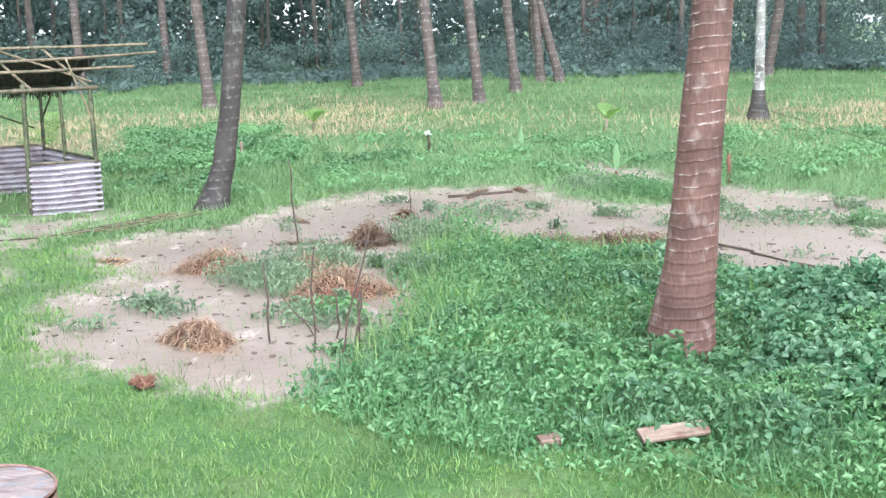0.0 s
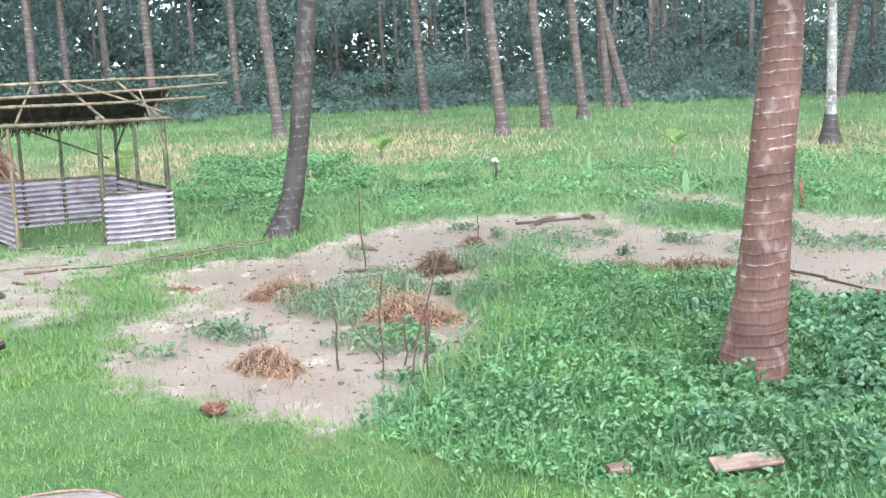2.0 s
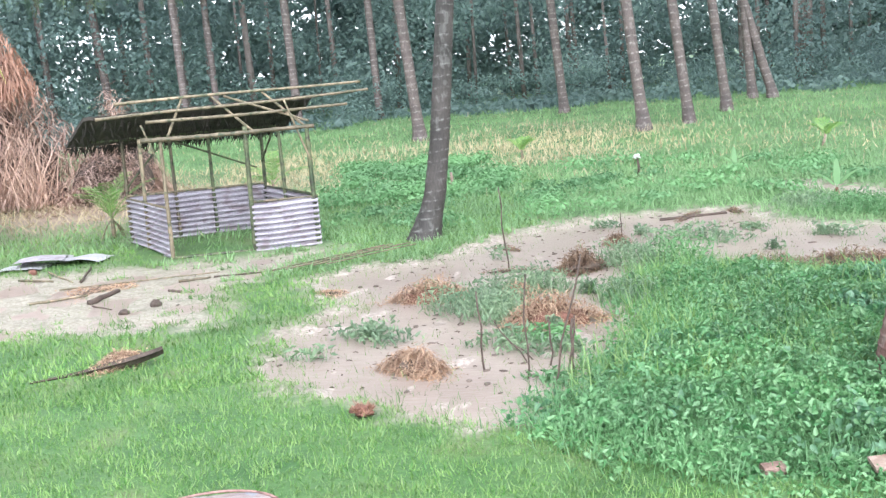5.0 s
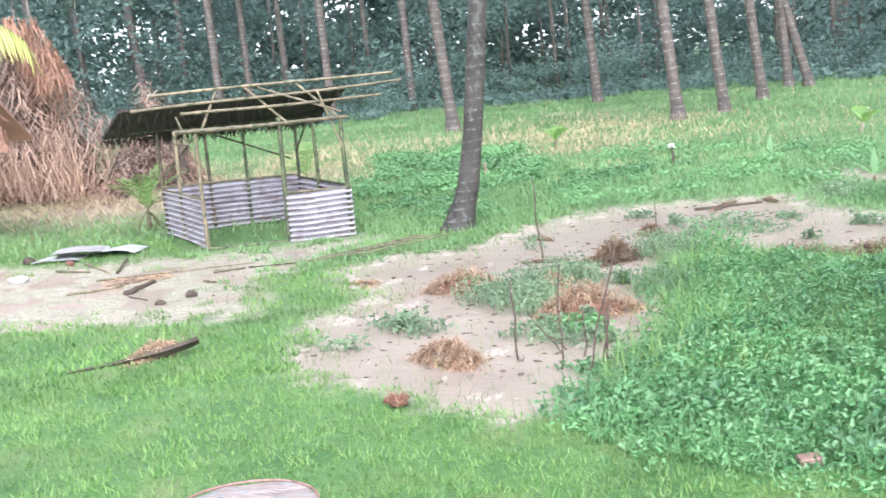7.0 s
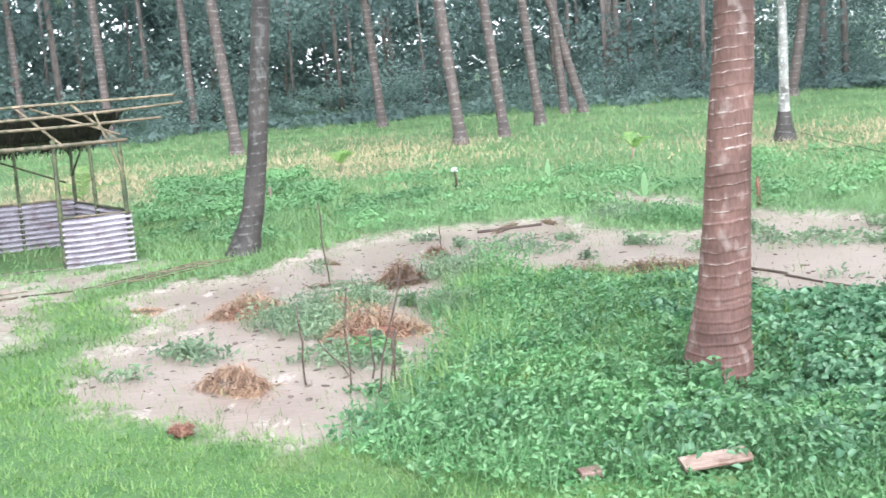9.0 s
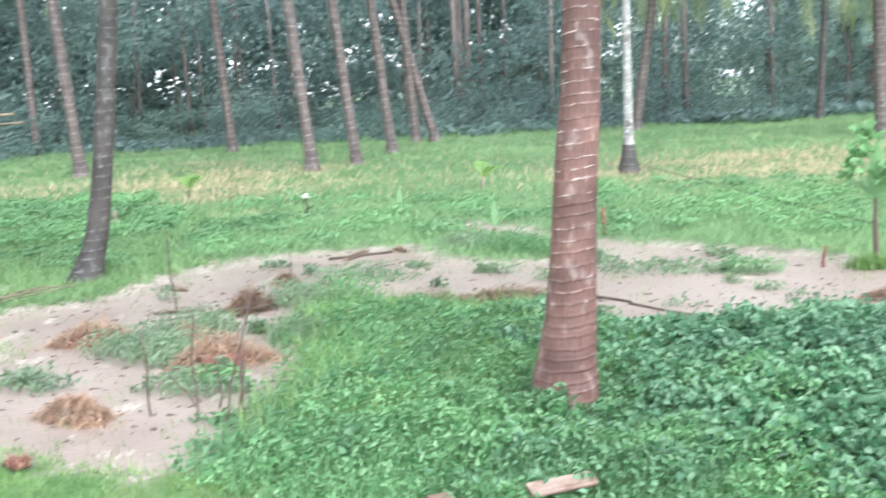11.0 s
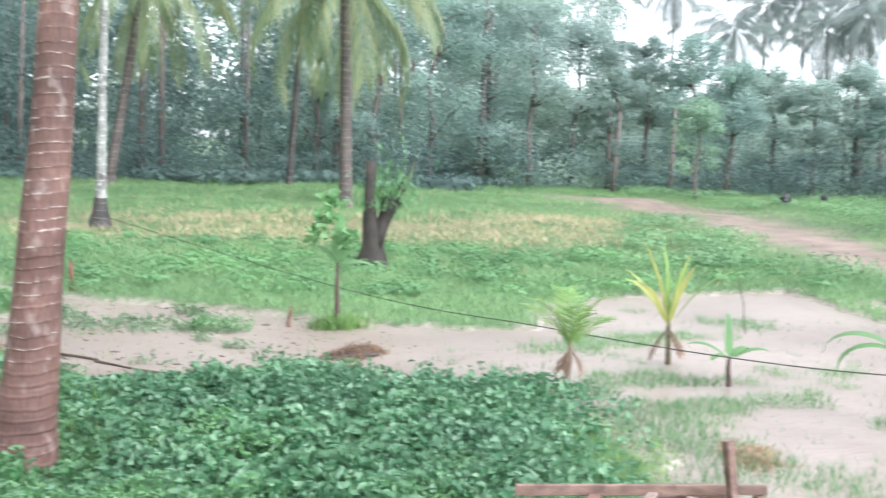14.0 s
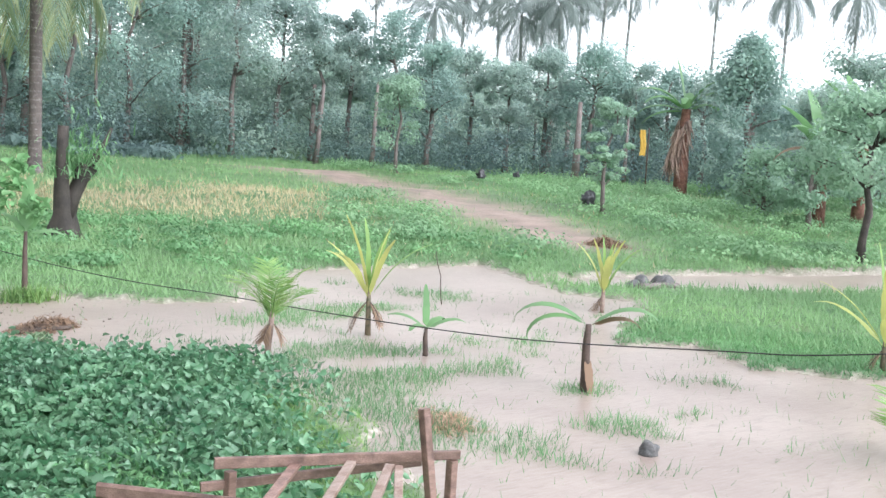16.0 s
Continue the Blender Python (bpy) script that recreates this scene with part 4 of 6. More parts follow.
wood_mass("far_woods", "tall green woods beside the field, leaf colour greyed for haze", 330, 46000, 22, 38.5, 58, 72, 0.0, 11.0, 0.24, WOOD_RIGHT, 109, (1.6, 1.6, 1.2), -0.05)
wood_mass("far_woods", "green woods on the far slope, leaf colour greyed for haze", 620, 90000, 37, 78, 62, 84, 0.0, 5.6, 0.24, WOOD_RIGHT, 111, (1.5, 1.5, 1.1), -0.5)
# backdrop woods whose pale colour imitates mist
wood_mass("far_woods", "woods deep behind the edge trees, leaf colour paled for mist", 520, 36000, 20, 80, 86, 110, 0.0, 5.5, 0.7, MIST_WOOD, 117, (2.4, 2.4, 1.6), -1.2)
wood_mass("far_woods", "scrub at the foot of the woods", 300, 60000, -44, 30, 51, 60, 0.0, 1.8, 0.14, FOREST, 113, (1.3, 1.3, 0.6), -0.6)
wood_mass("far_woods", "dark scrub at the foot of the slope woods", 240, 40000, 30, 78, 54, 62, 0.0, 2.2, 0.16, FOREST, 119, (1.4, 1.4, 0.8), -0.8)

pole_pieces = []
r = np.random.default_rng(121)
for k in range(95):
    az = r.uniform(-42, 76)
    x, y = polar(az, r.uniform(54, 72))
    w, h = r.uniform(0.06, 0.17), (r.uniform(9, 15) if az < 36 else r.uniform(3.5, 5.0))
    lean = r.uniform(-0.35, 0.35)
    pole_pieces.append(tube_data([(x, y, 0.5), (x + lean * 0.4, y, h * 0.4), (x + lean, y, h)], [w * 1.3, w, w * 0.6], 7, 0.06, k))
solo("far_tree_stems", joined("far_tree_stems", pole_pieces, BARK_TREE), "many slim pale tree stems inside the woods", "tree stems", kind="stuff")

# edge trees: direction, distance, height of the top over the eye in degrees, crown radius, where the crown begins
# the haze over these trees lies in their leaf colours
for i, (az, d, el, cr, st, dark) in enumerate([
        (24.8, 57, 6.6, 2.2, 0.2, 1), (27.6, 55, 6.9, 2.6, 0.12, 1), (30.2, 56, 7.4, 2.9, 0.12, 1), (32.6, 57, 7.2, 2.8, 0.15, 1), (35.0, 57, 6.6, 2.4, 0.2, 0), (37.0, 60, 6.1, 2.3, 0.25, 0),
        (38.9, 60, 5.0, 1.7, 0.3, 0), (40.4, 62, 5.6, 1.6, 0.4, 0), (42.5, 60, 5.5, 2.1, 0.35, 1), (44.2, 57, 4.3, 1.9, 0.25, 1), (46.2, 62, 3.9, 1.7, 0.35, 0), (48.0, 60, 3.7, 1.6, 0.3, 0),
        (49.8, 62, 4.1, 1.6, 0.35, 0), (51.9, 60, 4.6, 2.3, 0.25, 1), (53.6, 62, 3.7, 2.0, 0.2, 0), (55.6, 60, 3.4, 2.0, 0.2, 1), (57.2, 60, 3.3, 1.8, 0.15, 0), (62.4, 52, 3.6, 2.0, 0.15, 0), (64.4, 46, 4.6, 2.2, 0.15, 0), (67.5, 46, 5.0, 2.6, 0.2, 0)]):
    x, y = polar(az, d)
    tree("dark green tree at the edge of the woods, greyed for haze" if dark else "slender green tree at the edge of the woods, greyed for haze", x, y, 1.95 + d * math.tan(radians(el)), cr, MANGO if dark else WOOD_RIGHT, 130 + i, 0.13, st, 0.16, 8000, puff=0.34)
tree("broad dark green mango-like tree", 40.4, 24.0, 6.2, 1.75, MANGO, 151, 0.16, 0.1, 0.17, 11000, "", squash=1.25, puff=0.36)
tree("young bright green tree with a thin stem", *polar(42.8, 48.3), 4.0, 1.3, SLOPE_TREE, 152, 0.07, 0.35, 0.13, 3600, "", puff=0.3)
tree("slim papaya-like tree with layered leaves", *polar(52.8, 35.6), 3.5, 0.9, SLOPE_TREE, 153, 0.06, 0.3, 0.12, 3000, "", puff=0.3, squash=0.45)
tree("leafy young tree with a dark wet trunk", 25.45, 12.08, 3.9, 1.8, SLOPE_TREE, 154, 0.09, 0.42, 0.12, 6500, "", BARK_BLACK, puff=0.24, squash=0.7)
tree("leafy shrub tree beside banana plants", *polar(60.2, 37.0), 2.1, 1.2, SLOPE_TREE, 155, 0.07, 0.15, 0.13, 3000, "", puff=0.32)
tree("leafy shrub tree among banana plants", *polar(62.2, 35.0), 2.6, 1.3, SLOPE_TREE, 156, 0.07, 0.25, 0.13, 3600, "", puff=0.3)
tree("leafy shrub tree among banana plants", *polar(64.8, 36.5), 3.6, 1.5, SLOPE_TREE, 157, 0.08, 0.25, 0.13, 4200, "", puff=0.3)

# ---- the forked stump tree in the field ----
sx, sy = 10.55, 20.2
sg = ground_z(sx, sy)
stump = thing("forked_tree", "dark forked tree stump with sprouting ferns", "tree", m=Matrix.Translation((sx, sy, sg)))
part("trunk", joined("trunk", [tube_data([(0, 0, -0.1), (0, 0, 0.15), (0.0, 0, 0.45), (-0.06, 0, 0.9), (-0.08, 0, 1.5), (-0.08, 0, 2.05)], [0.38, 0.28, 0.20, 0.135, 0.105, 0.085], 12, 0.22, 3),
                               tube_data([(0.02, 0, 0.35), (0.16, 0, 0.75), (0.32, 0, 1.1), (0.42, 0, 1.32)], [0.17, 0.14, 0.14, 0.19], 11, 0.16, 4),
                               tube_data([(0.38, 0, 1.25), (0.62, 0.05, 1.5), (0.82, 0.1, 1.75), (0.95, 0.1, 2.05)], [0.12, 0.07, 0.05, 0.03], 8, 0.1, 5)], BARK_BLACK), stump)
r = np.random.default_rng(161)
n = 420
tagged(part("fern_growth", welded("fern_growth", strips_of(0.32 + r.normal(0, 0.3, n), r.normal(0, 0.2, n), 1.1 + np.abs(r.normal(0, 0.42, n)), 0.26, 0.035, 1.3, 4, 0.6, seed=162), WEED), stump, "green ferny sprouts"), kind="stuff")


# ---- young palms and banana plants in the flood ----


def blade_leaf(name, root, az, lift, length, width, droop, mat, seed=0, rows=12, torn=0.3):
    """A broad banana leaf: two sagging halves on a midrib, torn at the edge."""
    r = np.random.default_rng(seed)
    p, e = Vector(root), lift
    side = Vector((math.cos(az), -math.sin(az), 0))
    verts, faces = [], []
    for i in range(rows):
        s = i / (rows - 1)
        d = Vector((math.sin(az) * math.cos(e), math.cos(az) * math.cos(e), math.sin(e)))
        up = side.cross(d)
        w = width * 0.5 * (0.12 if s < 0.12 else math.sin(min(1, 0.18 + s * 0.82) * 3.05) ** 0.6)
        a, b = (1 + torn * r.uniform(-0.5, 0.2)), (1 + torn * r.uniform(-0.5, 0.2))
        verts += [p - side * w * a - abs(up.z) * Vector((0, 0, w * 0.35)), p, p + side * w * b - abs(up.z) * Vector((0, 0, w * 0.35))]
        p = p + d * (length / (rows - 1))
        e -= droop / rows * (0.4 + 1.2 * s)
    for i in range(rows - 1):
        for k in range(2):
            q = i * 3 + k
            faces.append((q, q + 1, q + 4, q + 3))
    return mesh_of(name, verts, faces, mat)


def young_palm(x, y, label, high, fronds, mat, seed, stem=0.3, lean=(0, 0), frond_len=0.9, old=2, lifts=(1.45, 0.55), entire=False):
    r = np.random.default_rng(seed)
    g = min(ground_z(x, y), 0.0) if math.hypot(x, y) < 20 else ground_z(x, y)
    t = thing("young_palm", label, "palm sapling", "coconut saplings", m=Matrix.Translation((x, y, g)))
    head = Vector((lean[0], lean[1], stem))
    part("stem", tube("stem", [(0, 0, -0.03), head * 0.5, head, head + Vector((0, 0, 0.12))], [0.04, 0.034, 0.03, 0.02], TIMBER_PALE if seed % 2 else BAMBOO, 9, 0.1, seed), t)
    for k in range(fronds + old):
        dead = k >= fronds
        az = k * 2.4 + r.uniform(-0.4, 0.4)
        lift = lifts[0] + (lifts[1] - lifts[0]) * k / max(1, fronds) if not dead else -0.75
        L = frond_len * r.uniform(0.8, 1.1) * (0.38 if dead else 1)
        if entire and not dead:
            part("frond", blade_leaf("frond", head, az, lift, L, 0.075 + 0.04 * r.uniform(), 1.1 * (0.25 + k / fronds), mat if k % 3 else FROND_YOUNG, seed * 9 + k, 12, 0.9), t)
            continue
        s, pts = frond_strips(head, az, lift, L, 1.0 if not dead else 0.7, 0.19 if not dead else 0.12, 24, seed * 9 + k, 0.12)
        mid = s.mean(2, keepdims=True)
        s = mid + (s - mid) * 0.9
        f = part("frond", welded("frond", s, DRY_LEAF if dead else mat), t, "withered brown frond" if dead else "")
        part("midrib", tube("midrib", pts, [0.010 * (1 - 0.8 * i / len(pts)) for i in range(len(pts))], STICK if dead else FROND_YOUNG, 5), f)
    return t


young_palm(7.42, 9.81, "young coconut palm with arching green fronds in flood water", 1.3, 7, FROND_YOUNG, 201, 0.5, (0.05, 0), 0.72, 3, (1.5, 0.95))
young_palm(9.49, 10.56, "young palm with upright yellow-green fronds in flood water", 1.5, 9, FROND_YELLOW, 202, 0.5, (-0.02, 0), 1.05, 3, (1.52, 0.85), True)
young_palm(14.0, 10.5, "small yellow palm seedling behind the flood", 1.0, 8, FROND_YELLOW, 203, 0.3, (0, 0), 0.95, 1, (1.55, 1.1), True)
young_palm(13.5, 6.0, "yellowing palm sapling beside the water", 1.4, 9, FROND_YELLOW, 204, 0.3, (0, 0), 1.2, 2, (1.5, 0.6), True)
young_palm(9.75, 4.05, "low palm sapling at the water's edge", 0.9, 5, FROND_YOUNG, 205, 0.15, (0, 0), 0.7, 1)
young_palm(-9.45, 19.8, "green coconut sapling beside the shed", 1.4, 7, FROND_YOUNG, 206, 0.35, (0, 0), 1.05, 2, (1.4, 0.6))
young_palm(-7.3, 22.5, "coconut sapling behind the shed", 1.4, 6, FROND_YOUNG, 207, 0.5, (0, 0), 0.9, 1, (1.3, 0.3))
young_palm(-3.1, 29.5, "pale young palm in the field grass", 1.2, 4, FROND_YOUNG, 208, 0.2, (0, 0), 0.42, 0, (1.5, 1.1))
young_palm(3.8, 27.5, "young palm with pale fronds in the field", 1.2, 4, FROND_YOUNG, 209, 0.2, (0.05, 0), 0.5, 0, (1.4, 0.9))


def banana(x, y, label, stem, spec, seed, stem_r=0.055, stem_mat=None):
    """spec: leaves as (az, lift, length, width, droop, dead)."""
    g = min(ground_z(x, y), 0.0) if math.hypot(x, y) < 20 else ground_z(x, y)
    t = thing("banana_plant", label, "banana plant", "banana plants", m=Matrix.Translation((x, y, g)))
    part("stem", tube("stem", [(0, 0, -0.05), (0.01, 0, stem * 0.3), (0, 0.01, stem * 0.7), (0, 0, stem)], [stem_r * 1.3, stem_r * 1.1, stem_r * 0.95, stem_r * 0.7], stem_mat or HUSK, 10, 0.12, seed), t)
    for k, (az, lift, L, w, dr, dead) in enumerate(spec):
        part("leaf", blade_leaf("leaf", (0, 0, stem * (0.6 if dead and lift < 0 else 0.97)), radians(az), lift, L, w, dr, DRY_LEAF if dead else BANANA, seed * 7 + k), t, "withered brown leaf" if dead else "")
    return t


banana(9.42, 7.21, "banana plant with two drooping leaves standing in flood water", 0.75, [(-38, 0.75, 1.0, 0.19, 2.9, False), (-55, 0.6, 0.8, 0.17, 2.7, False), (142, 0.8, 0.85, 0.18, 2.4, False), (130, 0.6, 0.6, 0.18, 2.0, True), (60, -1.2, 0.4, 0.1, 0.3, True), (200, -1.2, 0.45, 0.1, 0.2, True)], 221, 0.042, STICK)
banana(9.21, 9.29, "small banana sapling with a rolled young leaf", 0.38, [(0, 1.5, 0.5, 0.12, 0.1, False), (-50, 0.8, 0.5, 0.14, 1.6, False), (120, 0.7, 0.5, 0.14, 1.7, False), (70, 0.6, 0.55, 0.13, 1.8, False), (-110, 0.6, 0.45, 0.12, 1.7, False)], 222, 0.028, STICK)
banana(7.0, 14.39, "young banana and papaya sapling on a grassy hump", 0.95, [(30, 1.3, 0.8, 0.2, 0.6, False), (-80, 0.5, 0.55, 0.18, 1.5, False), (100, 0.35, 0.6, 0.18, 1.6, False), (60, 1.0, 0.7, 0.2, 1.0, False), (-20, 0.9, 0.5, 0.16, 1.3, False)], 223, 0.032, STICK)
tall = banana(*polar(56.3, 47.0), "tall banana plant with a brown sheathed trunk", 3.3, [(-20, 1.4, 2.3, 0.4, 0.3, False), (-45, 0.9, 2.3, 0.42, 1.9, False), (-30, 0.4, 2.2, 0.4, 1.9, False), (-70, 0.7, 2.2, 0.42, 2.0, False), (-50, 0.1, 1.9, 0.4, 1.4, False), (140, 1.0, 1.9, 0.4, 1.9, False), (110, 0.6, 1.9, 0.42, 2.0, False), (160, 1.2, 1.7, 0.36, 1.2, False), (60, 0.9, 2.0, 0.4, 1.7, False), (-120, 0.7, 2.0, 0.4, 1.9, False)], 224, 0.22)
r = np.random.default_rng(229)
a = r.uniform(0, 6.283, 500)
q = r.uniform(0, 1, 500)
tagged(part("dead_skirt", welded("dead_skirt", strips_of(-0.25 * q + 0.24 * np.cos(a), 0.24 * np.sin(a) + 0.3 * q, 2.9 - 1.7 * q, -0.7, 0.05, 0.5, 4, 0.4, seed=230), PILE), tall, "hanging brown dead leaf skirt"), kind="stuff")
banana(*polar(62.6, 36.5), "leafy banana plant among shrubs", 2.3, [(-90, 0.7, 2.2, 0.5, 1.3, False), (-60, 1.0, 2.0, 0.5, 1.0, False), (-130, 0.3, 2.0, 0.45, 1.4, False), (20, 1.3, 2.0, 0.5, 0.6, False), (90, 0.8, 2.0, 0.5, 1.5, False), (120, 0.4, 1.8, 0.45, 1.5, False), (-40, 0.3, 1.6, 0.45, 1.8, True)], 225, 0.16)
banana(*polar(64.3, 38.0), "leafy banana plant among shrubs", 2.8, [(-90, 0.9, 2.4, 0.5, 1.2, False), (-50, 1.1, 2.2, 0.5, 0.9, False), (30, 1.2, 2.2, 0.5, 0.7, False), (100, 0.7, 2.0, 0.5, 1.5, False), (-120, 0.5, 2.0, 0.45, 1.5, False)], 226, 0.16)
banana(2.98, 20.2, "little banana sapling beside a puddle", 0.12, [(-60, 0.9, 0.5, 0.12, 1.2, False), (70, 0.9, 0.55, 0.12, 1.2, False), (10, 1.3, 0.5, 0.12, 0.5, False), (130, 0.4, 0.4, 0.1, 1.0, False)], 227, 0.03)
banana(1.63, 23.88, "little yellow-green sapling in the weeds", 0.15, [(-70, 0.9, 0.4, 0.1, 1.2, False), (80, 0.8, 0.4, 0.1, 1.2, False), (0, 1.3, 0.4, 0.1, 0.5, False)], 228, 0.03)

# leafy top of the papaya sapling
solo("papaya_crown", leaf_mesh("papaya_crown", clumps(150, np.array([6.8, 7.05, 6.95, 6.7]), np.array([14.4, 14.3, 14.5, 14.4]), np.array([1.45, 1.2, 1.7, 1.25]), (0.2, 0.2, 0.16), 231), 0.13, WEED, seed=232, flat=0.5, aspect=0.7), "bright leafy sapling top above a banana stem", "sapling")
x, y = np.random.default_rng(233).normal(7.0, 0.17, 900), np.random.default_rng(234).normal(14.35, 0.13, 900)
solo("grass_tuft", welded("grass_tuft", strips_of(x, y, np.full(900, 0.0), 0.2, 0.014, 1.0, 3, seed=235), LAWN), "tuft of bright grass round a sapling's foot", "grass", kind="stuff")

# ---- the bamboo shed ----
A, C, E_, D = Vector((-7.22, 17.03, 0)), Vector((-5.11, 17.73, 0)), Vector((-6.62, 19.93, 0)), Vector((-8.78, 19.08, 0))
MID = A.lerp(C, 0.56)
shed = thing("shed", "unfinished bamboo shed with low corrugated zinc walls and dark thatch", "shed")


def pole(name, a, b, r=0.03, mat=BAMBOO, parent=shed, seed=0, bow=0.0):
    """A bamboo pole with swollen nodes."""
    a, b = Vector(a), Vector(b)
    n = max(8, int((b - a).length / 0.09))
    n -= n % 3
    side = (b - a).cross(Vector((0, 0, 1)))
    side = side.normalized() if side.length > 1e-3 else Vector((1, 0, 0))
    pts, rad = [], []
    for i in range(n + 1):
        s = i / n
        pts.append(a.lerp(b, s) + side * bow * math.sin(s * 3.14) + Vector((0, 0, 1)) * 0.4 * bow * math.sin(s * 6 + seed))
        rad.append(r * (1.14 if i % 3 == 0 else 0.97) * (1 - 0.18 * s))
    return part(name, tube(name, pts, rad, mat, 8, 0.03, seed), parent)


def zinc_wall(name, a, b, low, high, parent, seed=0, waves_n=9, mat=ZINC):
    """A corrugated sheet on edge, its ridges level, from a to b on plan."""
    a, b = Vector(a), Vector(b)
    d = (b - a)
    nrm = Vector((d.y, -d.x, 0)).normalized()
    cols, rows = 14, waves_n * 6
    verts, faces = [], []
    r = np.random.default_rng(seed)
    dent = r.uniform(-1, 1, 4)
    for sheet in (0, 1):
        for i in range(cols + 1):
            for j in range(rows + 1):
                s, h = i / cols, j / rows
                off = 0.046 * math.sin(h * waves_n * 6.28318) + 0.02 * dent[0] * math.sin(s * 5 + dent[1] * 3) * h + (0.0012 if sheet else 0)
                verts.append(a + d * s + nrm * off + Vector((0, 0, low + (high - low) * h + 0.012 * dent[2] * math.sin(s * 4 + dent[3] * 3))))
    k = (cols + 1) * (rows + 1)
    for sheet in (0, 1):
        for i in range(cols):
            for j in range(rows):
                q = sheet * k + i * (rows + 1) + j
                f = (q, q + rows + 1, q + rows + 2, q + 1)
                faces.append(f if sheet else f[::-1])
    return part(name, mesh_of(name, verts, faces, mat), parent)


up = Vector((0, 0, 1))
out = Vector((0.03, -0.04, 0))
zinc_wall("zinc_panel", A, D, 0.03, 0.82, shed, 1)
zinc_wall("zinc_panel", D, E_, 0.08, 0.86, shed, 2)
zinc_wall("zinc_panel", E_, C, 0.03, 0.80, shed, 3)
zinc_wall("zinc_panel", MID + out, C + out + Vector((0.03, 0.01, 0)), 0.03, 0.78, shed, 4)
posts = [(A, 1.86), (MID, 1.95), (C, 1.9), (D, 1.85), (E_, 1.85), (D.lerp(E_, 0.35), 1.85), (D.lerp(E_, 0.62), 1.8), (A.lerp(D, 0.55), 1.85), (C.lerp(E_, 0.55), 1.85), (D.lerp(E_, 0.12), 1.8)]
for i, (p, h) in enumerate(posts):
    pole("post", p - up * 0.1, p + up * h + Vector((0.03 * math.sin(i * 2.1), 0.02, 0)), 0.034 if i not in (1, 2) else 0.042, BAMBOO_GREEN if i in (1, 2, 4, 6, 8) else BAMBOO, shed, i)
u = (C - A).normalized()
pole("beam", A - u * 0.28 + up * 1.86, C + u * 0.1 + up * 1.86, 0.036, BAMBOO, shed, 21, 0.015)
pole("beam", D - u * 0.5 + up * 1.84, E_ + u * 0.3 + up * 1.84, 0.03, BAMBOO_GREEN, shed, 22)
pole("rail", A - u * 0.02 + up * 0.83, D + up * 0.83, 0.02, BAMBOO, shed, 23)
pole("rail", D + up * 0.87, E_ + up * 0.87, 0.02, BAMBOO, shed, 24)
pole("rail", MID + up * 0.79, C + u * 0.05 + up * 0.79, 0.02, BAMBOO, shed, 25)
pole("rail", C + up * 0.82, E_ + up * 0.82, 0.022, BAMBOO_GREEN, shed, 26)
pole("sill_pole", A + up * 0.05, MID + up * 0.05 + u * 0.05, 0.03, BAMBOO_GREEN, shed, 27)
# roof poles: the ridge, and two purlins over the open side
RA, RC = A.lerp(D, 0.45), C.lerp(E_, 0.45)
ridge_l, ridge_r = RA - u * 0.35 + up * 2.44, RC + u * 1.30 + up * 2.48
pole("ridge_pole", ridge_l, ridge_r, 0.025, BAMBOO, shed, 31, 0.02)
pole("purlin", A.lerp(D, 0.28) - u * 0.75 + up * 2.22, C.lerp(E_, 0.28) + u * 1.25 + up * 2.34, 0.025, BAMBOO, shed, 32, 0.03)
pole("purlin", A.lerp(D, 0.12) - u * 0.1 + up * 2.12, C.lerp(E_, 0.12) + u * 0.75 + up * 2.14, 0.026, BAMBOO, shed, 33, 0.02)
for i, s in enumerate((0.2, 0.62, 0.98)):
    p, q = A.lerp(C, s), RA.lerp(RC, s)
    pole("rafter", p + up * 1.83 - u * (0.35 if i == 0 else -0.05), q + up * 2.44 + u * 0.25 * (1 if i == 0 else -1), 0.022, BAMBOO, shed, 35 + i)
pole("rafter", A.lerp(C, 0.6) + up * 2.42 + (RA - A) * 0.9, C + up * 1.95 + u * 0.02, 0.02, BAMBOO, shed, 39)
for i, (a, b) in enumerate([(D.lerp(E_, 0.3) + up * 1.8, E_ - u * 0.1 + up * 1.15), (D + up * 1.0, D.lerp(E_, 0.3) + up * 1.75), (E_ + up * 1.25, E_.lerp(C, 0.3) + up * 1.78), (C + up * 1.35, C - u * 0.32 + up * 2.3), (A + u * 0.0 + up * 1.35, A - u * 0.25 + up * 2.1)]):
    pole("brace", a, b, 0.018, BAMBOO_GREEN if i < 3 else BAMBOO, shed, 41 + i)


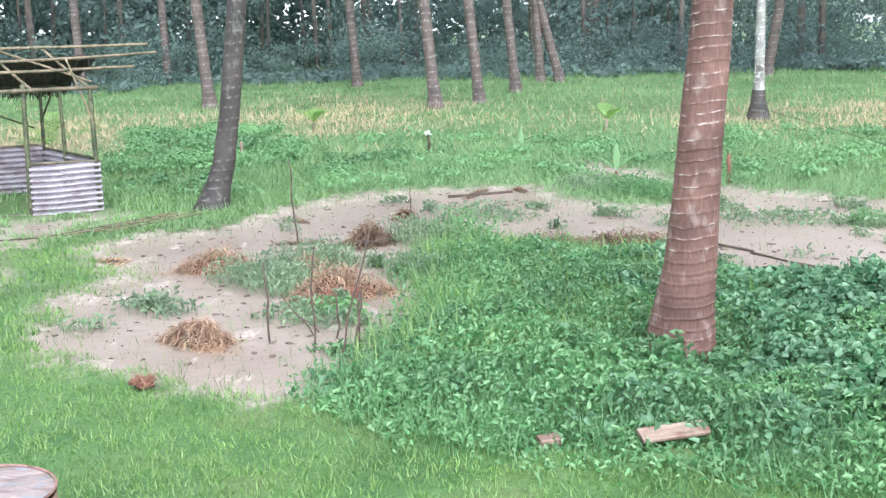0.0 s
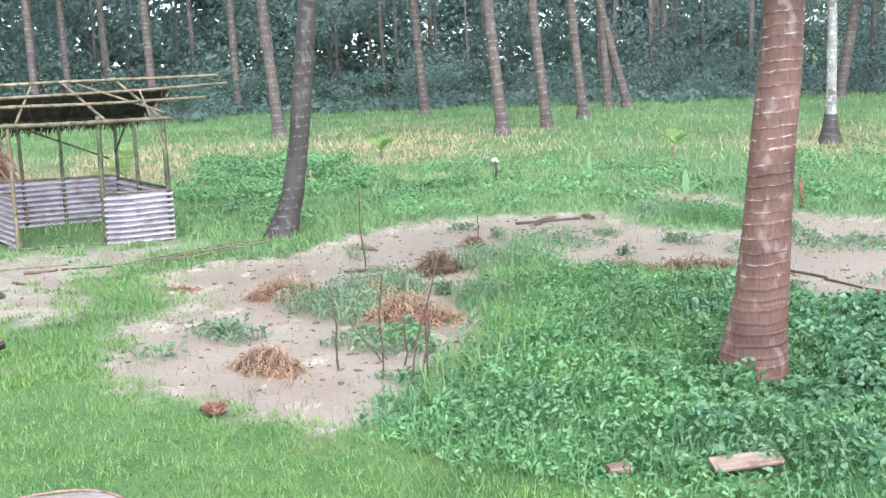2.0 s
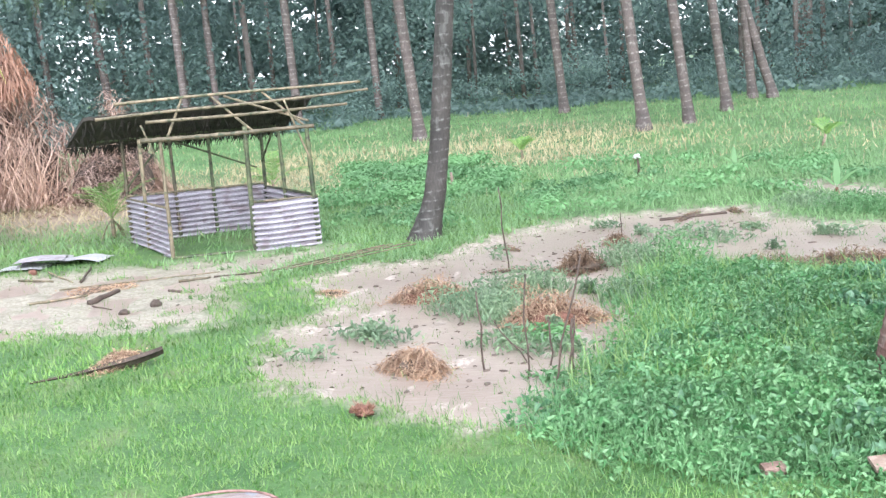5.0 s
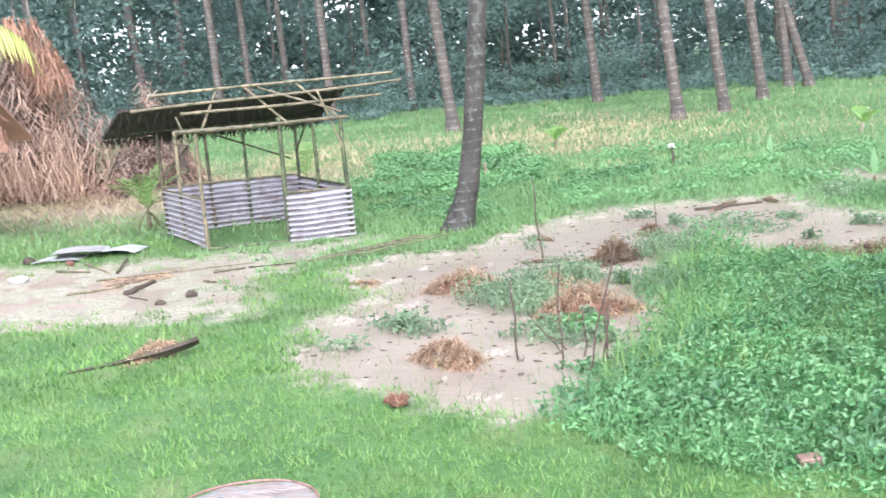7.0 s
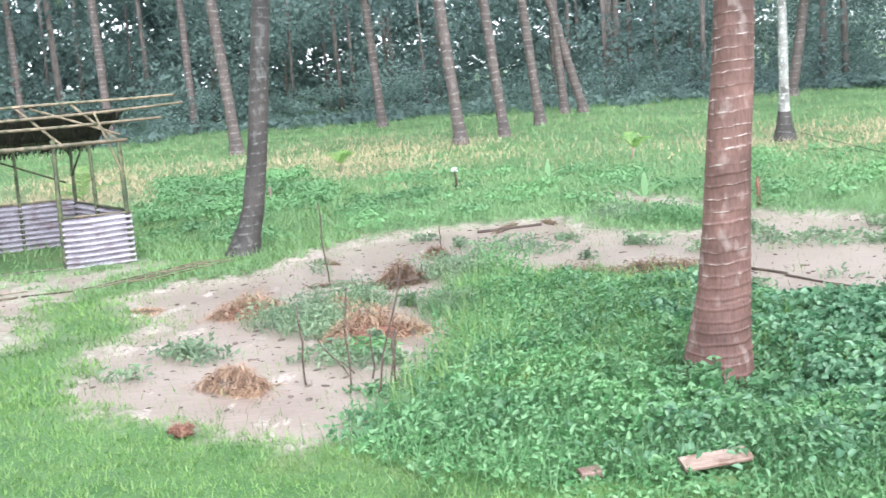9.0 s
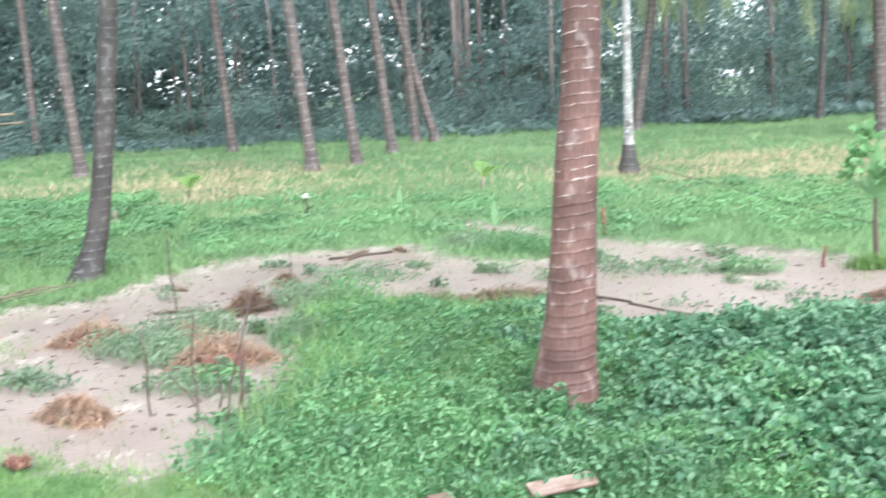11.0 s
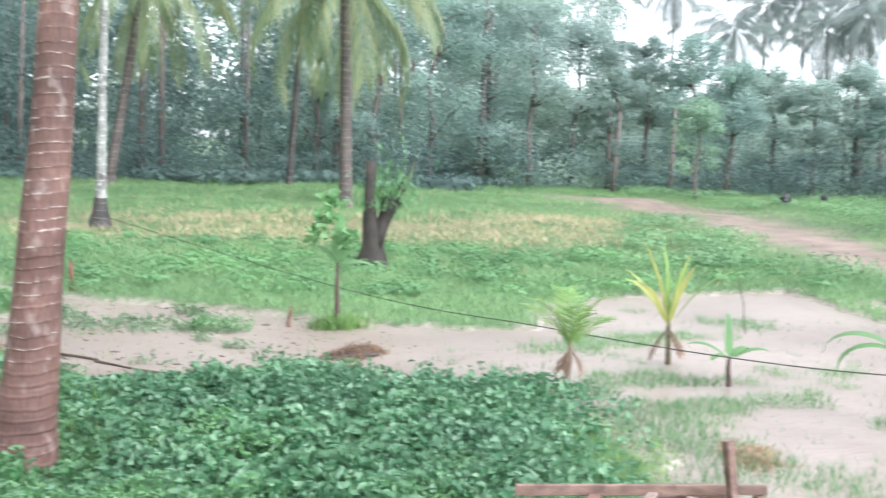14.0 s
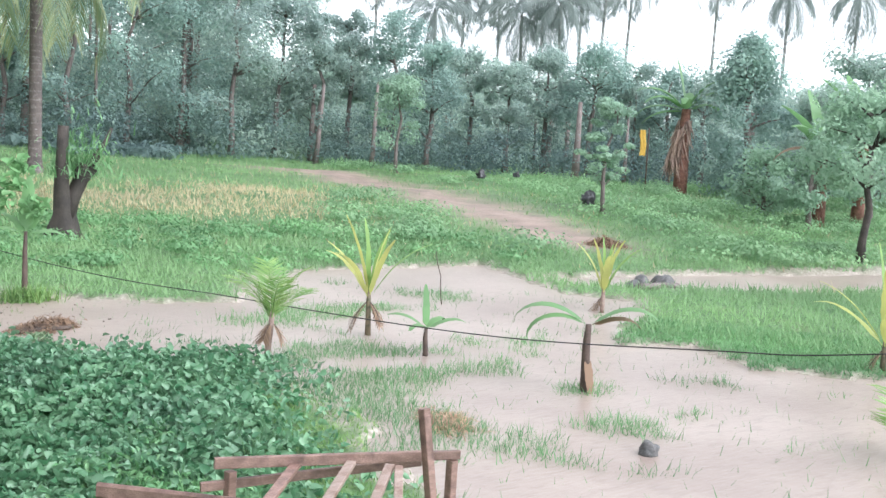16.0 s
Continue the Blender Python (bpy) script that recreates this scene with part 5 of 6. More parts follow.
def thatch_slope():
    """Rear roof slope: a thick ragged mat of wet palm thatch."""
    back = (D - A).normalized()
    a, b = RA - u * 0.85 + up * 2.24, RC + u * 0.5 + up * 2.30
    c, d = E_ + u * 0.55 + back * 0.35 + up * 1.80, D - u * 0.85 + back * 0.35 + up * 1.78
    verts, faces = [], []
    n, m = 40, 12
    for layer in (0, 1):
        for i in range(n + 1):
            for j in range(m + 1):
                p = a.lerp(b, i / n).lerp(d.lerp(c, i / n), j / m)
                w = noise.noise(Vector((i * 0.5, j * 0.6, layer * 5.0)))
                rag = 0.10 * noise.noise(Vector((i * 0.9, 3.0, layer))) if j == m else 0.0
                verts.append(p + up * ((0.03 if layer else -0.03) + 0.03 * w) + back * rag)
    k = (n + 1) * (m + 1)
    for layer in (0, 1):
        for i in range(n):
            for j in range(m):
                q = layer * k + i * (m + 1) + j
                f = (q, q + 1, q + m + 2, q + m + 1)
                faces.append(f if layer == 0 else f[::-1])
    for i in range(n):
        for j in (0, m):
            q, s = i * (m + 1) + j, (i + 1) * (m + 1) + j
            faces.append((q, s, s + k, q + k))
    for j in range(m):
        for i in (0, n):
            q = i * (m + 1) + j
            faces.append((q, q + 1, q + 1 + k, q + k))
    roof = part("thatch", mesh_of("thatch", verts, faces, THATCH, False), shed, "dark wet palm thatch")
    r = np.random.default_rng(301)
    st = []
    for q in range(900):
        s, h = r.uniform(0, 1), r.choice([r.uniform(0.0, 1.0), 1.0])
        p = a.lerp(b, s).lerp(d.lerp(c, s), h) - up * 0.03
        e = p + back * r.uniform(0.02, 0.16) - up * r.uniform(0.05, 0.2) + u * r.uniform(-0.08, 0.08)
        w = u * 0.008
        st.append([[tuple(p - w), tuple(p + w)], [tuple((p + e) / 2 - w), tuple((p + e) / 2 + w)], [tuple(e - w * 0.4), tuple(e + w * 0.4)]])
    part("straggling_leaves", welded("straggling_leaves", np.array(st), THATCH), roof)


thatch_slope()

# ---- things by the shed ----


def zinc_stack(x, y):
    t = thing("zinc_sheets", "loose pale corrugated sheets lying on the mud", "roof sheets", m=pose(x, y, ground_z(x, y) + 0.02, 0, 0, 14))
    for k, (dx, dy, rz, z, bend, mat) in enumerate([(-0.35, -0.05, -8, 0.0, 0.02, ZINC_NEW), (-0.05, 0.12, 6, 0.05, 0.05, ZINC_NEW), (-0.12, 0.02, 3, 0.09, 0.03, ZINC), (0.50, 0.15, -12, 0.01, 0.05, ZINC_NEW)]):
        verts, faces = [], []
        n, m = 24, 8
        for layer in (0, 1):
            for i in range(n + 1):
                for j in range(m + 1):
                    s, h = i / n - 0.5, j / m - 0.5
                    verts.append((s * 0.75, h * 0.62, 0.012 * math.sin(j / m * 25) * 0.5 + bend * math.cos(s * 3.0) + 0.015 * noise.noise(Vector((s * 3, h * 3, k))) + layer * 0.003))
        q = (n + 1) * (m + 1)
        for layer in (0, 1):
            for i in range(n):
                for j in range(m):
                    o = layer * q + i * (m + 1) + j
                    f = (o, o + m + 1, o + m + 2, o + 1)
                    faces.append(f if layer else f[::-1])
        s = part("sheet", mesh_of("sheet", verts, faces, mat), t)
        s.matrix_basis = pose(dx, dy, z, 0, 0, rz)


zinc_stack(-9.2, 16.9)
solo("plastic_scrap", lump("plastic_scrap", (0.16, 0.09, 0.06), ZINC_NEW, 3), "crumpled white plastic scrap on the mud", "litter", m=pose(-9.3, 15.1, 0.02))


def log(name, a, b, r, label, category, mat=ROT, seed=0, taper=0.7, lift=0.0):
    a, b = Vector((*a, 0)), Vector((*b, 0))
    a.z, b.z = max(0.0, ground_z(a.x, a.y)) + r * 0.7, max(0.0, ground_z(b.x, b.y)) + r * 0.6 + lift
    rr = np.random.default_rng(seed)
    o, n = a.copy(), 7
    pts = [(a.lerp(b, i / n) - o) + Vector((rr.uniform(-1, 1), rr.uniform(-1, 1), rr.uniform(-0.3, 0.3))) * r * 0.5 for i in range(n + 1)]
    return solo(name, tube(name, pts, [r * (1 - (1 - taper) * i / n) for i in range(n + 1)], mat, 9, 0.12, seed), label, category, m=Matrix.Translation(o))


log("log", (-7.0, 13.7), (-6.9, 14.4), 0.04, "short pale log on the wet sand", "log", STICK, 1)
log("stick", (-7.9, 13.9), (-7.3, 14.3), 0.02, "pale broken branch on the sand", "branch", BAMBOO, 2)
log("stick", (-8.0, 14.9), (-6.0, 15.7), 0.01, "long thin branch on the mud", "branch", BAMBOO, 3)
log("stick", (-5.9, 15.2), (-5.3, 15.5), 0.014, "short dark stick on the mud", "branch", ROT, 4)
log("stick", (-6.9, 13.6), (-6.5, 13.3), 0.012, "thin twig on the mud", "branch", STICK, 5)
log("stick", (-9.16, 15.91), (-8.46, 15.61), 0.018, "short grey bamboo piece on the wet grass", "branch", BAMBOO, 6)
log("stick", (-8.9, 16.3), (-8.1, 15.5), 0.014, "thin grey branch beside the loose sheets", "branch", BAMBOO, 7)
log("stick", (-7.96, 15.44), (-8.25, 16.4), 0.02, "dark crooked stick on the mud", "branch", ROT, 8)
log("stick", (-6.35, 15.05), (-5.95, 15.2), 0.02, "pale broken stick on the mud", "branch", BAMBOO, 9)
log("stick", (-6.2, 14.37), (-6.0, 14.29), 0.022, "short dark stick on the mud", "branch", ROT, 20)
for i in range(5):
    log("bamboo_cane", (-5.0 + 0.17 * i, 15.0 + 0.06 * i), (-3.8 + 0.12 * i, 16.5 + 0.2 * math.sin(i * 3)), 0.010, "thin bamboo cane lying in a bundle on grass", "bamboo canes", BAMBOO, 10 + i, 0.8, 0.04).location.z += 0.07
for i, (x, y, s) in enumerate([(-6.2, 13.0, 0.06), (-8.6, 12.6, 0.08), (-10.0, 16.6, 0.1), (-9.2, 16.4, 0.07), (-5.95, 13.35, 0.07)]):
    solo("coconut_husk", lump("coconut_husk", (s, s * 0.8, s * 0.8), HUSK if i % 2 else ROT, 20 + i, rough=0.4), "dark fallen coconut husk lying on mud", "coconut husk", "coconut husks", m=pose(x, y, max(0, ground_z(x, y)) - 0.01, 0, 0, i * 50))


def husk_open(x, y):
    """A split brown husk: a ragged half shell with fibres."""
    t = thing("split_husk", "split reddish-brown coconut husk on the lawn", "coconut husk", m=pose(x, y, ground_z(x, y) + 0.02))
    part("shell", lump("shell", (0.075, 0.06, 0.045), HUSK, 31, rough=1.1), t)
    r = np.random.default_rng(32)
    n = 160
    a = r.uniform(0, 6.28, n)
    part("fibre", welded("fibre", strips_of(0.06 * np.cos(a), 0.055 * np.sin(a), np.full(n, 0.02), 0.08, 0.012, 1.0, 3, seed=33), PILE_RED), t)


husk_open(-2.18, 8.3)


# ---- dark curved palm sheath on the lawn ----
def sheath():
    a, b = Vector((-4.53, 10.2, 0.09)), Vector((-5.61, 9.67, 0.03))
    d = (b - a).normalized()
    s = d.cross(up).normalized()
    verts, faces = [], []
    n, m = 18, 6
    for layer in (0, 1):
        for i in range(n + 1):
            k = i / n
            w = 0.085 * (1 - k) ** 0.55 * (0.75 + 0.25 * math.sin(k * 5)) + 0.018
            c = a.lerp(b, k) + up * (0.05 * (1 - k) ** 6 - 0.03 * math.sin(k * 3.1)) + s * 0.06 * math.sin(k * 3)
            for j in range(m + 1):
                q = (j / m - 0.5) * 2.6
                rad = w * (1.0 if layer else 0.82)
                verts.append(c + s * rad * math.sin(q) + up * (w - rad * math.cos(q) + 0.01))
    k2 = (n + 1) * (m + 1)
    for layer in (0, 1):
        for i in range(n):
            for j in range(m):
                o = layer * k2 + i * (m + 1) + j
                f = (o, o + 1, o + m + 2, o + m + 1)
                faces.append(f if layer else f[::-1])
    for i in range(n):
        for j in (0, m):
            o = i * (m + 1) + j
            faces.append((o, o + m + 1, o + m + 1 + k2, o + k2))
    for j in range(m):
        faces.append((j, j + 1, j + 1 + k2, j + k2))
    return solo("palm_sheath", mesh_of("palm_sheath", verts, faces, ROT), "dark curled palm frond sheath lying on the lawn", "palm sheath")


sheath()


def heap(name, x, y, size, mat, n, seed, label, category="hay heap", strand=0.22, width=0.012, core=None, dark=None):
    """A heap of loose strands over a low core."""
    z = max(0.0, ground_z(x, y)) - 0.02
    t = thing(name, label, category, "heaps of wet hay" if category == "hay heap" else "", m=pose(x, y, z, 0, 0, seed * 31))
    part("core", lump("core", (size[0] * 0.7, size[1] * 0.7, size[2] * 0.45), core or ROT, seed, rough=0.5), t)
    r = np.random.default_rng(seed)
    n = int(n * 2.6)
    a, q = r.uniform(0, 6.283, n), r.uniform(0, 1, n) ** 0.6
    q = q * (1 + 0.45 * (r.uniform(0, 1, n) < 0.14))
    hx, hy = q * np.cos(a) * size[0] * (1 + 0.2 * np.sin(3 * a)), q * np.sin(a) * size[1] * (1 + 0.2 * np.cos(2 * a))
    hz = size[2] * np.maximum(0, 1 - q**1.5) * r.uniform(0.55, 1.12, n) * (1 + 0.25 * np.sin(a * 2 + seed) + 0.2 * np.sin(5 * a + q * 6 + seed)) + 0.01
    tagged(part("straw", welded("straw", strips_of(hx, hy, hz, strand * 0.6, width, 1.0, 4, 0.75, seed=seed + 1, low=1.1, top=1.9), mat), t), kind="stuff")
    return t


heap("hay_heap", -2.06, 9.75, (0.34, 0.22, 0.17), HAY, 700, 51, "heap of wet reddish-brown hay in the water")
heap("hay_heap", -2.45, 12.9, (0.48, 0.26, 0.22), HAY, 800, 52, "heap of wet reddish-brown hay by young plants", core=HUSK)
heap("hay_heap", -1.05, 11.4, (0.52, 0.34, 0.26), HAY, 1000, 53, "broad heap of wet orange-brown hay", core=HUSK)
heap("hay_heap", -0.9, 14.3, (0.33, 0.25, 0.24), DRY_LEAF, 600, 54, "small dull brown heap of hay in the water")
heap("hay_heap", -1.5, 12.9, (0.24, 0.2, 0.14), HAY, 300, 55, "low heap of brown hay among plants")
heap("hay_heap", -0.5, 16.2, (0.2, 0.16, 0.14), DRY_LEAF, 300, 56, "little straw heap in the water")
heap("earth_mound", 1.25, 13.75, (0.75, 0.28, 0.16), DRY_LEAF, 700, 57, "low brown mound of earth and dead stalks", "earth mound", 0.16)
heap("earth_mound", 2.2, 13.9, (0.7, 0.25, 0.15), DRY_LEAF, 600, 58, "low brown mound of earth and dead stalks", "earth mound", 0.16)
heap("earth_mound", 6.3, 12.4, (0.55, 0.3, 0.12), DRY_LEAF, 500, 59, "patch of dead leaves beside the channel", "earth mound", 0.16)
heap("earth_mound", 7.25, 7.0, (0.42, 0.25, 0.03), HAY, 420, 60, "flattened brown straw in the flood", "straw", 0.22)
heap("earth_mound", -5.0, 10.3, (0.42, 0.26, 0.10), HAY, 520, 61, "scattered pale straw on the lawn", "straw", 0.14)
heap("earth_mound", -7.3, 14.75, (0.55, 0.6, 0.035), HAY, 260, 62, "thin pale straw strewn on the mud", "straw", 0.16)
heap("earth_mound", -3.9, 13.6, (0.3, 0.3, 0.05), HAY, 160, 63, "dry straw tuft on wet grass", "straw", 0.14)
for i, (x, y, sx, sy) in enumerate([(-1.75, 14.5, 0.4, 0.14), (-1.2, 14.3, 0.25, 0.12), (0.55, 18.6, 0.75, 0.12), (1.25, 18.9, 0.4, 0.12), (-2.0, 16.3, 0.3, 0.1)]):
    heap("mud_clod", x, y, (sx, sy, 0.07), DRY_LEAF, 160, 70 + i, "dark muddy clods at the water's edge", "mud clods", 0.08, 0.01)
log("log", (3.05, 13.8), (3.45, 13.1), 0.02, "dark wet broken log in the flooded ground", "log", ROT, 65)
log("log", (3.42, 13.0), (3.75, 12.3), 0.016, "dark wet log lying across the flooded ground", "log", ROT, 61)
log("log", (3.7, 12.3), (4.0, 12.0), 0.02, "dark wet log end beside the vines", "log", ROT, 62)
# a strip of dark clods, modelled as a thin log
log("log", (0.1, 18.3), (1.1, 18.7), 0.028, "dark thin strip of clods in the silty water", "log", ROT, 63)

# scattered floating debris
bits = []
r = np.random.default_rng(81)
for k in range(600):
    az, d = r.uniform(-24, 30), r.uniform(9.5, 19)
    x, y = polar(az, d)
    f = shape(np.array([x]), np.array([y]))
    if f[3][0] > 0.1 or f[4][0] > 0.3:
        a, L = r.uniform(0, 3.14), 0.015 + 0.05 * r.uniform(0, 1) ** 2.5
        dx, dy = L * math.cos(a), L * math.sin(a)
        z = max(0.003, f[0][0]) + 0.004
        bits.append(tube_data([(x, y, z), (x + dx * 0.5, y + dy * 0.5, z + 0.006), (x + dx, y + dy, z)], [0.003, 0.006, 0.003], 5, 0.3, k))
solo("floating_debris", joined("floating_debris", bits, ROT), "dark leaf and twig scraps on the silty water", "debris", kind="stuff")


# small dark clods along the drowned beds
clods = []
base = bmesh.new()
bmesh.ops.create_icosphere(base, subdivisions=1, radius=1.0)
ball_v, ball_f = [v.co.copy() for v in base.verts], [tuple(v.index for v in f.verts) for f in base.faces]
base.free()
r = np.random.default_rng(85)
while len(clods) < 620:
    az, q = r.uniform(-22, 26), r.uniform(9.0, 19.2)
    x, y = polar(az, q)
    f = shape(np.array([x]), np.array([y]))
    if f[3][0] < 0.05 or (r.uniform() > 0.15 and float(waves(np.array([x]), np.array([y * 1.8]), 1.6, 86)[0]) < 0.25):
        continue
    s = 0.007 + 0.032 * r.uniform() ** 3
    a = r.uniform(0, 6.28)
    clods.append(([Vector((x + (v.x * math.cos(a) * 1.8 - v.y * math.sin(a)) * s * r.uniform(0.7, 1.2), y + (v.x * math.sin(a) * 1.8 + v.y * math.cos(a)) * s * r.uniform(0.7, 1.2), 0.002 + v.z * s * 0.4)) for v in ball_v], ball_f))
solo("mud_lumps", joined("mud_lumps", clods, surface("wet_mud_lumps", (0.07, 0.05, 0.04), (0.19, 0.145, 0.12), 3.0, 0.6, 0.5)), "dark wet mud lumps standing out of the water", "mud", kind="stuff")


# ---- planted patch and stakes in the flooded garden ----
def seedling_patch(x, y, sx, sy, high, n, mat, seed, label, leaf=0.06):
    c = clumps(n, np.array([x, x - sx * 0.5, x + sx * 0.5, x]), np.array([y, y + sy * 0.4, y - sy * 0.3, y + sy * 0.7]), np.full(4, high * 0.5), (sx * 0.6, sy * 0.6, high * 0.5), seed)
    c = c[c[:, 2] > 0.0]
    t = thing("planted_patch", label, "plants")
    half = len(c) // 2
    tagged(part("foliage", leaf_mesh("foliage", c[: int(len(c) * 0.7)], leaf * 0.85, mat, seed=seed, flat=0.3, aspect=0.42), t), kind="stuff")
    e = c[half:]
    tagged(part("shoot_growth", welded("shoot_growth", strips_of(e[:, 0], e[:, 1], e[:, 2] * 0.2 - 0.01, high * 0.85, 0.013, 1.1, 4, 0.7, seed=seed + 1), mat), t), kind="stuff")
    return t


GARDEN = leafy("garden_leaves", (0.15, 0.25, 0.15), (0.31, 0.41, 0.28), 0.45, 0.4, 0.4, 1.5)
seedling_patch(-1.75, 12.0, 0.75, 0.9, 0.26, 1500, GARDEN, 301, "dull green leafy plants in flooded rows")
seedling_patch(-1.35, 13.1, 0.6, 0.5, 0.28, 700, GARDEN, 302, "dull green leafy plants in flooded rows")
seedling_patch(-0.25, 12.2, 0.35, 0.5, 0.28, 500, GARDEN, 303, "small green plants by the vine bed")
seedling_patch(-0.3, 14.3, 0.5, 0.7, 0.34, 520, GARDEN, 304, "taller green weeds by the vine bed")
seedling_patch(0.3, 14.1, 0.4, 0.5, 0.42, 520, WEED, 305, "bright green weeds by the vine bed")
seedling_patch(-2.75, 11.0, 0.5, 0.5, 0.14, 260, GARDEN, 306, "sparse drowned green seedlings in silty water", 0.08)
seedling_patch(-1.3, 10.4, 0.5, 0.5, 0.16, 320, GARDEN, 307, "sparse drowned green seedlings in silty water", 0.08)
seedling_patch(-1.0, 10.6, 0.3, 0.2, 0.16, 200, WEED, 308, "small green plants by a hay heap", 0.08)
seedling_patch(0.6, 16.2, 0.8, 0.8, 0.16, 420, GARDEN, 309, "sparse seedlings in silty water", 0.09)
seedling_patch(4.6, 15.1, 1.2, 0.8, 0.10, 500, GARDEN, 310, "thin weeds in silty water", 0.10)
seedling_patch(3.0, 17.6, 0.7, 0.9, 0.35, 1500, WEED, 311, "green leafy clump between puddles")
seedling_patch(2.4, 18.4, 0.6, 0.8, 0.30, 900, GARDEN, 312, "green leafy clump between puddles")
seedling_patch(5.4, 14.6, 0.45, 0.35, 0.22, 380, WEED, 313, "small green weed clump in the water")
seedling_patch(-0.85, 9.2, 0.3, 0.2, 0.10, 120, WEED, 314, "small green weeds at a stake's foot", 0.07)
for i in range(80):
    r2 = np.random.default_rng(900 + i)
    x, y = r2.uniform(-3.2, 6.0), r2.uniform(9.9, 18.0)
    if depth_in(FLOOD, np.array([x]), np.array([y]))[0] > 0.15 and (y < 12.5 or x > 2.2 or i % 3 == 0):
        seedling_patch(x, y, r2.uniform(0.1, 0.28), r2.uniform(0.08, 0.2), r2.uniform(0.10, 0.2), int(r2.uniform(30, 90)), GARDEN, 330 + i, "drowned green seedling in silty water", 0.085)


def stake(x, y, high, lean, r=0.013, seed=0, crook=0.02, mat=STICK):
    r *= 0.78
    rr = np.random.default_rng(seed)
    pts = [(lean[0] * s + crook * rr.uniform(-1, 1) * (0 < s < 1), lean[1] * s + crook * rr.uniform(-1, 1) * (0 < s < 1), -0.1 + (high + 0.1) * s) for s in (0, 0.2, 0.4, 0.6, 0.8, 1.0)]
    return solo("garden_stake", tube("garden_stake", pts, [r, r, r * 0.95, r * 0.9, r * 0.85, r * 0.7], mat, 7, 0.08, seed), "thin dark wooden stake standing in mud", "stake", "garden stakes", m=Matrix.Translation((x, y, 0.0)))


stake(-1.46, 9.7, 0.68, (-0.03, 0), 0.012, 1)
stake(-1.08, 9.37, 0.86, (0.05, 0), 0.010, 2, 0.03)
stake(-0.86, 9.04, 1.05, (0.30, 0.0), 0.011, 3)
stake(-0.76, 9.17, 0.55, (0.11, 0.0), 0.011, 4)
stake(-0.69, 9.36, 0.48, (0.01, 0), 0.017, 5)
stake(-0.91, 9.77, 0.42, (0.0, 0), 0.012, 6)
stake(-1.8, 14.6, 1.05, (-0.06, 0), 0.013, 7, 0.02)
stake(-1.05, 9.9, 0.35, (-0.35, 0.1), 0.009, 8)
stake(-1.0, 10.0, 0.22, (-0.3, -0.05), 0.008, 9)
stake(-0.45, 16.9, 0.35, (0.0, 0), 0.010, 10)
stake(6.4, 14.6, 0.28, (0.02, 0), 0.03, 11, 0.01, HUSK)
stake(12.2, 12.0, 0.75, (-0.1, 0.1), 0.010, 12, 0.04)

# ---- flowers and markers in the weeds ----


def flower(x, y, high, label):
    z = ground_z(x, y)
    t = thing("white_flower", label, "flower", m=Matrix.Translation((x, y, z)))
    part("stalk", tube("stalk", [(0, 0, -0.05), (0.02, 0, high * 0.5), (0, 0, high)], [0.03, 0.025, 0.02], STICK, 7, 0.1), t)
    part("blossom", leaf_mesh("blossom", clumps(26, np.zeros(1), np.zeros(1), np.full(1, high + 0.03), (0.06, 0.06, 0.03), 5), 0.08, PETAL, seed=6, flat=0.4), t, "white drooping petals")


flower(-0.24, 24.2, 0.38, "white flower head on a dark stalk in weeds")
stake(-3.9, 23.4, 0.45, (0.0, 0), 0.05, 13, 0.01, TIMBER_PALE).location.z = ground_z(-3.9, 23.4)
stake(4.55, 18.8, 0.5, (0.0, 0), 0.05, 14, 0.02, HUSK).location.z = 0.0

# ---- board and brick at the foot of the vines ----
t = thing("board", "short weathered plank lying at the edge of the vines", "plank", m=pose(1.34, 6.8, 0.13, 14, -3, 10))
part("plank", bar("plank", (-0.21, 0, 0), (0.21, 0, 0), 0.14, 0.03, TIMBER_PALE, 0.008), t)
solo("brick", bar("brick", (-0.065, 0, 0), (0.065, 0.01, 0.01), 0.09, 0.06, BRICK_RED, 0.012), "worn reddish brick half sunk in grass", "brick", m=pose(0.6, 6.85, 0.07, 6, 4, 12))
solo("stone", lump("stone", (0.10, 0.08, 0.085), STONE, 90, rough=0.3), "dark wet stone standing out of the flood", "stone", m=pose(8.0, 5.42, -0.02, 0, 0, 40))

